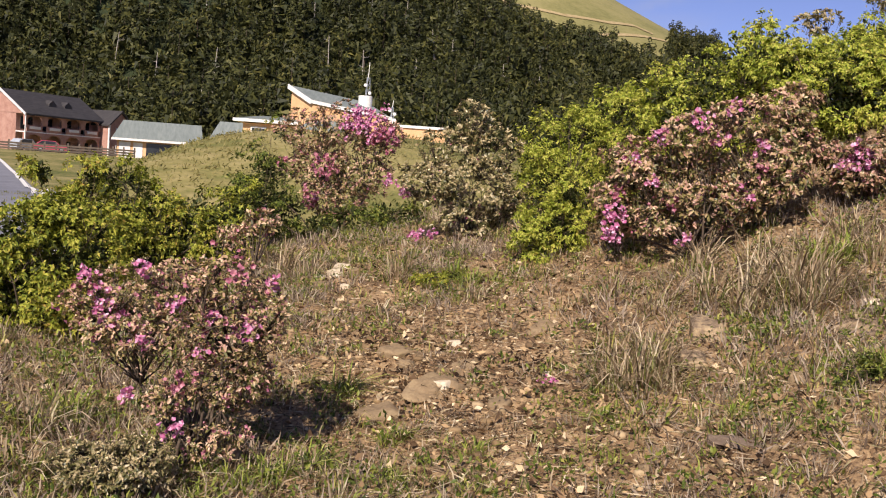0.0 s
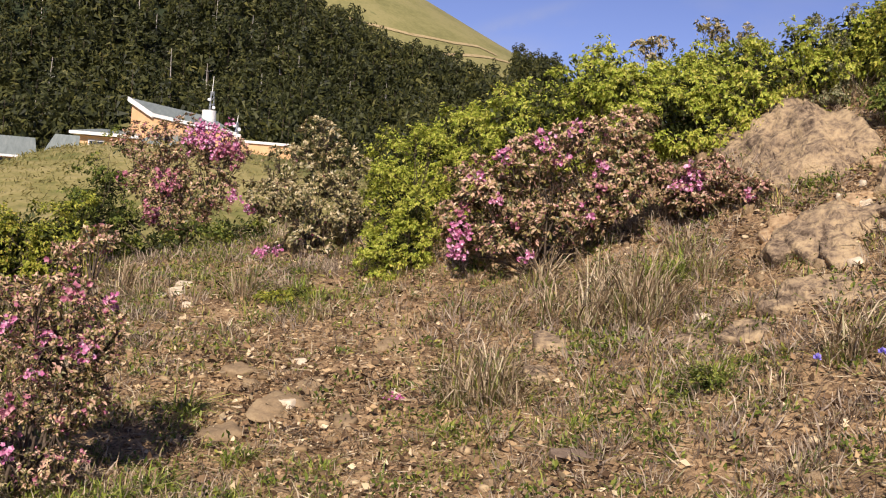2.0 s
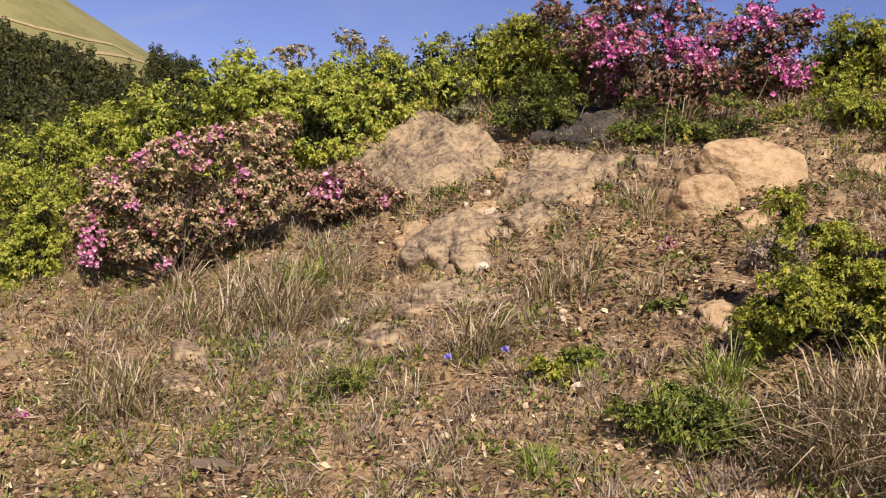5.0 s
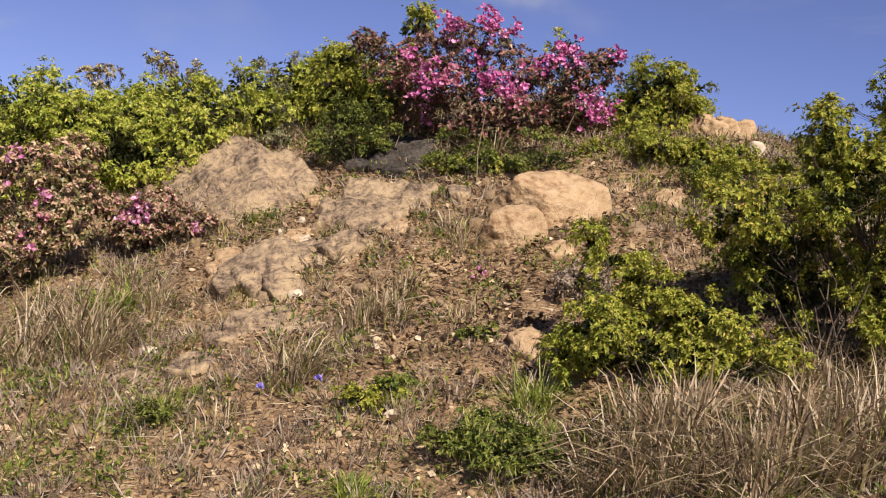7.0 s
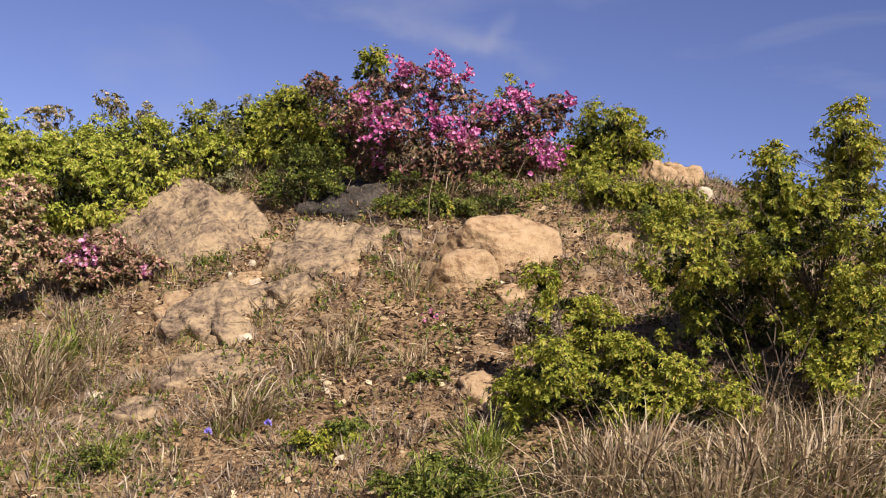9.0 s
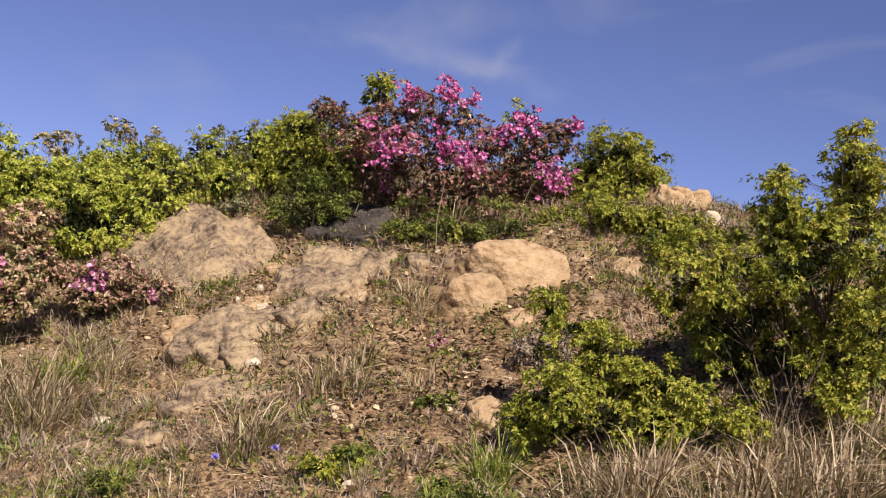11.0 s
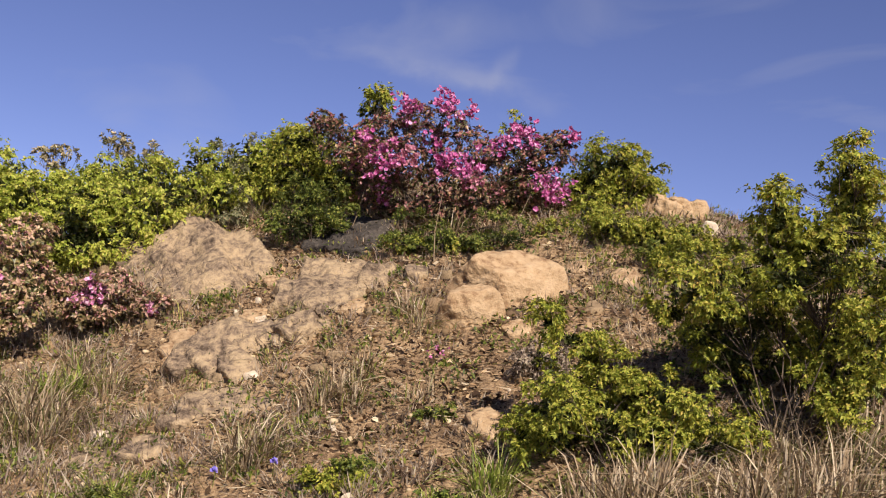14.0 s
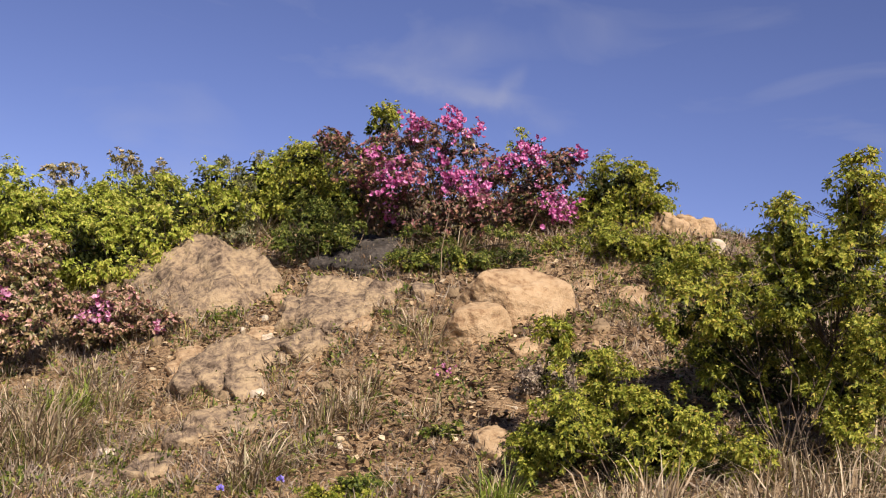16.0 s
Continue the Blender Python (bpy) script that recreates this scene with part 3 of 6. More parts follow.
rock("stone", 5.79, 4.98, 49.3, 0.29, 0.06, ROCK_GREY, "flat stone at the edge of a shrub", 0.26, -1, 27, 22, "stones on the bank", 11, -0.01, 0.035)
rock("stone", 4.31, 6.52, 33.5, 0.25, 0.07, ROCK_TAN, "small tan stone under the fissured rock", 0.28, -12, 28, 23, "stones on the bank", 7, -0.01, 0.035)
rock("stone", 3.84, 7.17, 28.2, 0.26, 0.06, ROCK_TAN, "small tan stone on loose soil", 0.25, -15, 27, 24, "stones on the bank", 8, -0.02, 0.035)
rock("slab", 0.14, 6.45, -58.0, 1.00, 0.075, SLATE, "flat sloping slab of tan stone on the path", 0.36, -5, 9, 25, "rocks in the bank", 9, -0.02, 0.055)
rock("stone", -0.28, 5.98, -2.7, 0.28, 0.08, SLATE, "flat tan stone beside the slab", 0.38, -2, 7, 26, "stones on the bank", 10, -0.01, 0.035)
rock("stone", 0.38, 6.05, 3.6, 0.17, 0.06, SLATE, "rounded flat stone on bare soil", 0.26, -5, 9, 27, "stones on the bank", 11, -0.01, 0.035)
rock("stone", 0.71, 7.26, 5.6, 0.23, 0.06, SLATE, "flat brown stone on bare soil", 0.29, -9, 13, 28, "stones on the bank", 7, -0.01, 0.035)
rock("stone", 1.62, 6.54, 13.9, 0.26, 0.11, ROCK_GREY, "grey stone among dry grass", 0.39, -11, 16, 29, "stones on the bank", 8, -0.01, 0.035)
rock("stone", 1.45, 6.16, 13.3, 0.20, 0.09, ROCK_GREY, "grey stone half hidden by dry grass", 0.31, -10, 14, 30, "stones on the bank", 9, -0.01, 0.035)
rock("stone", 0.05, 6.27, 0.4, 0.18, 0.06, QUARTZ, "pale quartz stone beside the slab", 0.13, -4, 4, 31, "stones on the bank", 10, -0.00, 0.035)
rock("stone", 0.67, 6.42, 5.9, 0.08, 0.04, QUARTZ, "small white stone on bare soil", 0.06, -7, 6, 32, "stones on the bank", 11, 0.00, 0.035)
rock("stone", 0.12, 6.98, 0.9, 0.10, 0.04, QUARTZ, "small white stone on bare soil", 0.07, -6, 5, 33, "stones on the bank", 7, 0.00, 0.035)
rock("stone", -0.88, 9.11, -5.5, 0.19, 0.08, QUARTZ, "pale stone in a small heap", 0.13, -7, 4, 34, "stones on the bank", 8, 0.00, 0.035)
rock("stone", -0.95, 8.73, -6.2, 0.21, 0.06, SLATE, "brown stone in a small heap", 0.32, -6, 8, 35, "stones on the bank", 9, -0.01, 0.035)
rock("stone", -1.00, 9.07, -6.3, 0.13, 0.05, QUARTZ, "pale stone in a small heap", 0.09, -7, 4, 36, "stones on the bank", 10, 0.00, 0.035)
rock("stone", -0.76, 7.70, -5.7, 0.16, 0.05, SLATE, "flat brown stone on the path", 0.11, -5, 4, 37, "stones on the bank", 11, 0.00, 0.035)
rock("stone", -0.25, 6.91, -2.1, 0.24, 0.06, SLATE, "flat tan stone on the path", 0.29, -5, 9, 38, "stones on the bank", 7, -0.01, 0.035)
rock("stone", 2.53, 6.43, 21.5, 0.16, 0.06, QUARTZ, "pale stone among low heath", 0.11, -14, 11, 39, "stones on the bank", 8, 0.00, 0.035)
rock("stone", 2.63, 6.02, 23.6, 0.42, 0.09, ROCK_GREY, "mossy grey-tan stone among heath", 0.34, -13, 21, 40, "stones on the bank", 9, -0.02, 0.055)
rock("stone", 3.34, 7.16, 25.0, 0.27, 0.11, ROCK_TAN, "tan stone at the foot of the rhododendron", 0.41, -15, 25, 41, "stones on the bank", 10, -0.02, 0.035)
rock("stone", 4.70, 8.31, 29.5, 0.14, 0.10, ROCK_TAN, "small stone beside the slab", 0.10, -14, 12, 42, "stones on the bank", 11, 0.01, 0.035)
rock("stone", 3.92, 7.13, 28.8, 0.14, 0.07, ROCK_TAN, "small tan stone on loose soil", 0.10, -15, 13, 43, "stones on the bank", 7, -0.00, 0.035)
rock("stone", 2.53, 6.46, 21.4, 0.11, 0.05, QUARTZ, "pale stone among heath", 0.08, -14, 11, 44, "stones on the bank", 8, -0.01, 0.035)
rock("stone", 3.47, 5.38, 32.9, 0.07, 0.03, QUARTZ, "small white stone on loose soil", 0.05, -12, 12, 45, "stones on the bank", 9, -0.00, 0.035)
rock("stone", 1.90, 5.64, 18.6, 0.14, 0.07, SLATE, "small tan stone on bare soil", 0.10, -11, 8, 46, "stones on the bank", 10, -0.00, 0.035)
rock("stone", 3.15, 4.67, 34.0, 0.07, 0.04, QUARTZ, "small white stone on bare soil", 0.05, -11, 11, 47, "stones on the bank", 11, -0.00, 0.035)
rock("stone", 4.04, 4.69, 40.7, 0.25, 0.10, ROCK_TAN, "broken tan stones at the edge of a shrub", 0.33, -9, 26, 48, "stones on the bank", 7, -0.02, 0.035)
rock("stone", 3.73, 4.44, 40.1, 0.07, 0.04, QUARTZ, "small pale stone on bare soil", 0.05, -9, 12, 49, "stones on the bank", 8, -0.01, 0.035)
rock("stone", 3.82, 7.14, 28.1, 0.20, 0.07, ROCK_TAN, "small tan stone on loose soil", 0.27, -15, 27, 50, "stones on the bank", 9, -0.01, 0.035)
rock("stone", 3.86, 7.03, 28.8, 0.11, 0.06, QUARTZ, "small tan stone on loose soil", 0.08, -14, 13, 51, "stones on the bank", 10, -0.00, 0.035)
rock("stone", 4.34, 8.14, 28.1, 0.18, 0.07, SLATE, "flat brown stone on loose soil", 0.26, -15, 25, 52, "stones on the bank", 11, -0.01, 0.035)
rock("stone", 3.43, 6.30, 28.6, 0.12, 0.05, QUARTZ, "small pale stone under the grey-topped rock", 0.09, -14, 13, 53, "stones on the bank", 7, -0.00, 0.035)
rock("stone", 3.37, 5.99, 29.4, 0.20, 0.06, ROCK_GREY, "low grey stone beside dry grass", 0.23, -13, 25, 54, "stones on the bank", 8, -0.02, 0.035)
rock("stone", 3.19, 7.01, 24.5, 0.11, 0.08, ROCK_TAN, "small tan stone beside the grey-topped rock", 0.08, -15, 12, 55, "stones on the bank", 9, 0.00, 0.035)
rock("stone", 2.55, 6.45, 21.6, 0.12, 0.05, QUARTZ, "small pale stone among dry grass", 0.08, -14, 11, 56, "stones on the bank", 10, 0.00, 0.035)
rock("stone", 4.28, 7.00, 31.4, 0.19, 0.08, ROCK_TAN, "broken tan stone at the foot of a rock", 0.28, -13, 27, 57, "stones on the bank", 11, -0.01, 0.035)
rock("stone", 4.84, 5.38, 42.0, 0.21, 0.07, ROCK_TAN, "flat tan stone on stony soil", 0.25, -8, 28, 58, "stones on the bank", 7, -0.02, 0.035)
rock("stone", 5.86, 5.26, 48.1, 0.21, 0.05, SLATE, "flat brown stone on stony soil", 0.24, -2, 27, 59, "stones on the bank", 8, -0.01, 0.035)
rock("stone", 5.38, 5.23, 45.8, 0.17, 0.06, SLATE, "flat brown stone at the edge of a shrub", 0.23, -5, 28, 60, "stones on the bank", 9, -0.01, 0.035)
rock("stone", -0.85, 9.38, -5.2, 0.17, 0.07, QUARTZ, "pale stone in a small heap", 0.12, -8, 4, 61, "stones on the bank", 10, 0.00, 0.035)
rock("stone", -0.72, 9.06, -4.6, 0.15, 0.07, SLATE, "brown stone in a small heap", 0.10, -8, 4, 62, "stones on the bank", 11, 0.00, 0.035)
rock("stone", -0.80, 8.83, -5.2, 0.14, 0.05, ROCK_TAN, "tan stone in a small heap", 0.10, -7, 4, 63, "stones on the bank", 7, 0.00, 0.035)
rock("stone", -0.75, 8.63, -4.9, 0.11, 0.05, QUARTZ, "pale stone in a small heap", 0.08, -7, 4, 64, "stones on the bank", 8, 0.00, 0.035)
rock("stone", -1.09, 8.94, -7.0, 0.14, 0.06, SLATE, "brown stone in a small heap", 0.10, -7, 3, 65, "stones on the bank", 9, 0.00, 0.035)


# ---- shrubs ----
def crown_points(lumps, depth, n, low=0.02, shell=0.55):
    """Points in the outer shell of a crown made of lumps (across, height, half width, half height)."""
    lumps = np.array(lumps)
    size = (lumps[:, 2] * lumps[:, 3]) ** 0.65
    pick = rng.choice(len(lumps), n * 3, p=size / size.sum())
    off = (np.modf(np.abs(lumps[:, 0] * 7.31 + lumps[:, 1] * 11.7 + lumps[:, 2] * 5.3))[0] - 0.25) * depth * 0.8
    d = rand_dirs(n * 3)
    d[:, 1] -= 0.15
    d = unit(d)
    L = lumps[pick]
    ry = np.minimum(np.maximum(L[:, 2], L[:, 3]), depth * 0.6 + 0.05)
    bump = 1 + 0.22 * np.sin(d[:, 0] * 5 + pick) * np.sin(d[:, 2] * 6 + pick * 1.7)
    s = (shell + (0.97 - shell) * rng.random(n * 3) ** 0.6) * bump
    c = np.stack([L[:, 0], off[pick], L[:, 1]], 1)
    p = c + d * np.stack([L[:, 2], ry, L[:, 3]], 1) * s[:, None]
    inside = np.zeros(len(p), bool)
    for k, l in enumerate(lumps):
        r = min(max(l[2], l[3]), depth * 0.6 + 0.05)
        q = ((p[:, 0] - l[0]) / l[2]) ** 2 + ((p[:, 1] - off[k]) / r) ** 2 + ((p[:, 2] - l[1]) / l[3]) ** 2
        inside |= (q < shell ** 2 * 0.9) & (pick != k)
    keep = ~inside & (p[:, 2] > low)
    return p[keep][:n], d[keep][:n]


def woody(p, root, count, thick):
    """Stems from the root to limbs, limbs to twigs, twigs to the points."""
    k1, k2 = max(4, count // 5), max(8, count)
    n1 = p[rng.choice(len(p), k1)] * np.array([0.5, 0.5, 0.42]) + rng.normal(size=(k1, 3)) * 0.02
    n2 = p[rng.choice(len(p), k2)] * np.array([0.84, 0.84, 0.8])
    near = lambda a, b: np.argmin(((a[:, None] - b[None]) ** 2).sum(-1), 1)
    j2, j3 = near(n2, n1), near(p, n2)
    start = root + rng.normal(size=(k1, 3)) * np.array([0.05, 0.05, 0.0])
    start[:, 2] = -0.06
    return join([tubes(start, n1, thick, thick * 0.7, 5), tubes(n1[j2], n2, thick * 0.6, thick * 0.35, 3), tubes(n2[j3][::2], p[::2], thick * 0.32, thick * 0.15, 3)])


def flowers(c, way, size):
    """Five-lobed funnels round each centre."""
    n = len(c)
    way = unit(way)
    s = unit(np.cross(way, rand_dirs(n)))
    t = np.cross(way, s)
    out = []
    for k in range(5):
        q = 2 * math.pi * k / 5
        d = s * math.cos(q) + t * math.sin(q)
        e = -s * math.sin(q) + t * math.cos(q)
        b = c - way * size[:, None] * 0.45
        m = c + d * size[:, None] * 0.32
        v = np.stack([b, m + e * size[:, None] * 0.3, m + d * size[:, None] * 0.28 + way * size[:, None] * 0.05, m - e * size[:, None] * 0.3], 1).reshape(-1, 3)
        i = np.arange(n)[:, None] * 4
        out.append((v, np.concatenate([i + [0, 1, 2], i + [0, 2, 3]], 1).reshape(-1, 3)))
    return join(out)


def rhodo(name, x, y, heading, label, lumps, blooms, leaf, count, depth, category, size=1.0):
    """A small-leaved rhododendron: rosettes of leaves on twigs, blossoms in clusters."""
    top = thing(name, x, y, float(bank(x, y)), label, category, "rhododendrons on the bank" if category == "rhododendron" else "", -heading)
    p, d = crown_points(lumps, depth, count)
    root = np.array([np.mean([l[0] for l in lumps]) * 0.5, 0.0, 0.0])
    add_mesh("branchwork", *woody(p, root, max(12, count // 14), 0.011 if count > 300 else 0.006), BARK, top, "thin grey-brown twigs")
    axis = unit(d + np.array([0, -0.15, 0.75]) + rng.normal(size=p.shape) * 0.3)
    per = 8
    b = np.repeat(p, per, 0) + rng.normal(size=(len(p) * per, 3)) * 0.006
    a = np.repeat(axis, per, 0)
    w = a * rng.uniform(0.1, 0.8, (len(b), 1)) + unit(np.cross(a, rand_dirs(len(b))))
    ln = rng.uniform(0.03, 0.054, len(b)) * size
    chunks = [leaves(b, w, ln, ln * 0.44, 0.25, 0.1, a)]
    # a few leaves lower on the twigs
    q = p[rng.choice(len(p), len(p) * 2)] * rng.uniform(0.8, 0.97, (len(p) * 2, 1)) + rng.normal(size=(len(p) * 2, 3)) * 0.02
    q = q[q[:, 2] > 0.03]
    ln = rng.uniform(0.02, 0.04, len(q)) * size
    chunks.append(leaves(q, rand_dirs(len(q)) + np.array([0, 0, 0.5]), ln, ln * 0.42, 0.3))
    add_mesh("foliage", *join(chunks), leaf, top)
    # pale young growth at the heart of the rosettes, most of it high on the crown
    tip, much = {RHODO: (TIP_TAN, 0.95), RHODO_PINK: (TIP_PINK, 0.8), RHODO_RED: (TIP_PINK, 0.95), RHODO_DEEP: (TIP_RED, 0.7)}[leaf]
    k = np.flatnonzero(rng.random(len(p)) < much * (0.45 + 0.55 * smooth(-0.4, 0.5, d[:, 2])))
    b = np.repeat(p[k] + axis[k] * 0.008, 5, 0) + rng.normal(size=(len(k) * 5, 3)) * 0.006
    a = np.repeat(axis[k], 5, 0)
    ln = rng.uniform(0.018, 0.032, len(b)) * size
    add_mesh("young_growth", *leaves(b, a * 0.9 + unit(np.cross(a, rand_dirs(len(b)))) * 0.8, ln, ln * 0.5, 0.25, 0.0, a), tip, top, "pale young leaf tips")["kind"] = "stuff"
    for k, (u, h, r) in enumerate(blooms):
        near = ((p[:, 0] - u) ** 2 + (p[:, 2] - h) ** 2 < (r * 0.9) ** 2) & (p[:, 1] < depth * 0.1)
        c = p[near][:9]
        extra = max(4, int(r * r * 1150)) - len(c)
        if extra > 0:
            front = np.min(p[((p[:, 0] - u) ** 2 + (p[:, 2] - h) ** 2) < (r + 0.09) ** 2][:, 1], initial=0.0)
            g = rng.normal(size=(extra, 3)) * r * 0.45
            c = np.concatenate([c, np.array([u, front + 0.03, h]) + g * np.array([1, 0.4, 0.8]) - np.array([0, 0, r * 0.2])])
        old = k % 5 == 4 or ("faded" in label and k % 3 > 0)
        cc = np.repeat(c, 4, 0) + rng.normal(size=(len(c) * 4, 3)) * 0.018
        cc[:, 1] -= 0.02
        add_mesh("blossom", *flowers(cc, rand_dirs(len(cc)) + np.array([0, -0.7, 0.6]), rng.uniform(0.026, 0.042, len(cc)) * (0.75 if size < 0.7 else 1.0)), PETAL_FADED if old else PETAL if leaf is RHODO_DEEP else PETAL_PALE, top,
                 "withering dull pink blossoms" if old else "fresh pink blossoms")["kind"] = "stuff"
    if blooms:
        c = p[rng.choice(len(p), max(3, len(p) // (14 if leaf is RHODO else 2 if "faded" in label else 5)))]
        cc = np.repeat(c, 2, 0) + rng.normal(size=(len(c) * 2, 3)) * 0.015
        tagged(add_mesh("bud_growth", *flowers(cc, rand_dirs(len(cc)) + np.array([0, -0.5, 0.6]), rng.uniform(0.014, 0.026, len(cc))), PETAL_FADED, top, "scattered withered pink buds"), kind="stuff")
    return top


def juniper(name, x, y, heading, label, lumps, leaf, count, depth, skirt=True):
    """A feathery evergreen shrub: plumes of narrow leaves over dark limbs."""
    top = thing(name, x, y, float(bank(x, y)), label, "shrub", "green shrubs on the bank", -heading)
    small = max(l[2] for l in lumps) < 0.3
    lumps = list(lumps) if not skirt else list(lumps) + [(u * 0.94, h * 0.42, ru * 0.95, max(rh * 0.8, h * 0.36)) for u, h, ru, rh in lumps if h - rh > 0.18]
    count = int(count * 1.15)
    p, d = crown_points(lumps, depth, int(count * 0.13), 0.0, 0.6)
    # heads stand in clusters with dark gaps between them
    p, d = np.repeat(p, 4, 0), np.repeat(d, 4, 0)
    p = p + rng.normal(size=p.shape) * np.array([0.055, 0.055, 0.028]) * (0.6 if small else 1.0)
    root = np.array([np.mean([l[0] for l in lumps]) * 0.6, 0.0, 0.0])
    add_mesh("branchwork", *woody(p, root, max(10, count // 16), 0.005 if small else 0.008), BARK, top, "dark inner limbs")
    # heads of foliage: shoots fanned upwards and outwards, each with whorls of drooping leaves
    fan, per = 5, 5
    axis = unit(d * np.array([1, 1, 0.6]) + np.array([0, -0.1, 0.55]) + rng.normal(size=p.shape) * 0.3)
    reach = rng.uniform(0.08, 0.17, len(p)) * (0.55 if small else 0.9)
    sprig = unit(np.repeat(axis, fan, 0) + rand_dirs(len(p) * fan) * 0.85)
    foot = np.repeat(p - axis * reach[:, None] * 0.6, fan, 0)
    span = np.repeat(reach, fan) * rng.uniform(0.6, 1.1, len(foot))
    chunks = []
    for s, grow in ((0.6, 1.1), (1.0, 0.9)):
        a = np.repeat(sprig, per, 0)
        side = unit(np.cross(a, rand_dirs(len(a))))
        at = np.repeat(foot + sprig * (span * s)[:, None], per, 0) - np.array([0, 0, 1.0]) * (np.repeat(span, per) * s * s * 0.2)[:, None]
        ln = rng.uniform(0.024, 0.043, len(at)) * (0.72 if small else 1.0) * grow
        keep = at[:, 2] > 0.0
        w = a * rng.uniform(0.3, 0.9, (len(a), 1)) + side
        chunks.append(leaves(at[keep], w[keep], ln[keep], ln[keep] * 0.4, 0.2, 0.22, a[keep]))
    add_mesh("foliage", *join(chunks), leaf, top)
    # older growth inside the crown, coloured dark to stand for the shade there
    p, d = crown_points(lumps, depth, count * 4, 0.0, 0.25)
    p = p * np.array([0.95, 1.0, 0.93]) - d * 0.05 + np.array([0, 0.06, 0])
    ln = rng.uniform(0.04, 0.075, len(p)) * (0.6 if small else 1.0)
    add_mesh("inner_foliage", *leaves(p, d + rand_dirs(len(p)), ln, ln * 0.45, 0.2), OLDLEAF_SHADE, top, "older dark leaves inside the crown")
    return top


rhodo("rhododendron_shrub", -1.10, 5.03, -12.3, "small-leaved rhododendron with reddish twigs and sparse pink blossoms",
      [(-0.52, 0.69, 0.13, 0.11), (-0.34, 0.79, 0.18, 0.12), (-0.1, 0.82, 0.2, 0.12), (0.12, 0.87, 0.18, 0.13), (0.3, 0.72, 0.12, 0.17), (0.14, 1.05, 0.1, 0.05), (0.26, 1.13, 0.08, 0.06), (-0.36, 0.61, 0.18, 0.11), (-0.12, 0.6, 0.22, 0.14), (0.15, 0.6, 0.22, 0.16), (0.12, 0.34, 0.18, 0.14), (0.24, 0.42, 0.12, 0.14), (-0.14, 0.3, 0.1, 0.08), (0.08, 0.13, 0.17, 0.09)],
      [(-0.44, 0.78, 0.05), (-0.4, 0.68, 0.075), (-0.09, 0.19, 0.06), (-0.31, 0.34, 0.025), (0.16, 0.92, 0.05), (-0.1, 0.76, 0.035), (0.05, 0.69, 0.035), (-0.23, 0.6, 0.045), (0.0, 0.55, 0.03), (-0.08, 0.41, 0.04), (0.2, 0.66, 0.045), (-0.26, 0.91, 0.03), (-0.5, 0.88, 0.03), (0.32, 0.86, 0.05)],
      RHODO_PINK, 1250, 0.30, "rhododendron", 0.64)
rhodo("low_shrub", -1.29, 4.54, -15.9, "low straw-coloured small-leaved shrub in dry grass",
      [(-0.14, 0.09, 0.16, 0.09), (0.06, 0.11, 0.19, 0.1), (-0.05, 0.02, 0.21, 0.09)],
      [],
      RHODO, 420, 0.25, "shrub", 0.62)
rhodo("rhododendron_shrub", -1.09, 11.95, -5.2, "rhododendron with faded and fresh pink blossoms above the meadow",
      [(-0.49, 1.06, 0.32, 0.25), (-0.13, 1.15, 0.35, 0.25), (0.3, 1.12, 0.32, 0.22), (-0.34, 0.7, 0.4, 0.28), (0.15, 0.68, 0.4, 0.28), (-0.14, 0.35, 0.4, 0.22)],
      [(0.11, 1.26, 0.235), (0.37, 1.12, 0.198), (-0.25, 0.74, 0.148), (0.46, 0.61, 0.093), (-0.71, 0.74, 0.099), (-0.39, 0.39, 0.124), (0.65, 0.5, 0.093)],
      RHODO_PINK, 950, 0.45, "rhododendron", 1.05)
juniper("green_shrub", -1.27, 10.93, -6.6, "dark green undergrowth round a rhododendron",
      [(-0.35, 0.33, 0.32, 0.2), (-0.78, 0.16, 0.37, 0.2), (0.33, 0.32, 0.32, 0.15), (0.72, 0.35, 0.26, 0.2), (-0.0, 0.21, 0.32, 0.15), (-0.54, 0.74, 0.21, 0.26), (-0.63, 0.45, 0.26, 0.26), (1.01, 0.34, 0.21, 0.15)],
      JUNI_DARK, 420, 0.40)
juniper("green_shrub", 4.26, 9.71, 23.7, "feathery green shrub along the top of the bank",
      [(-0.29, 0.51, 0.31, 0.2), (0.08, 0.45, 0.31, 0.2), (-0.69, 0.3, 0.31, 0.2), (0.49, 0.63, 0.31, 0.22), (-0.99, 0.26, 0.31, 0.2), (0.27, 0.69, 0.21, 0.15), (0.79, 0.86, 0.26, 0.2)],
      JUNI_LIME, 520, 0.40)
rhodo("rhododendron_shrub", 0.28, 9.90, 1.6, "olive-brown rhododendron almost past flowering",
      [(-0.08, 1.06, 0.21, 0.18), (-0.26, 0.77, 0.33, 0.23), (0.15, 0.8, 0.28, 0.23), (-0.34, 0.46, 0.28, 0.23), (0.02, 0.43, 0.38, 0.28), (0.28, 0.3, 0.24, 0.23), (-0.11, 0.12, 0.29, 0.18), (-0.54, 0.45, 0.19, 0.18)],
      [(-0.54, -0.0, 0.077), (-0.37, 0.01, 0.056), (-0.67, 0.36, 0.051)],
      RHODO, 900, 0.50, "rhododendron", 1.05)
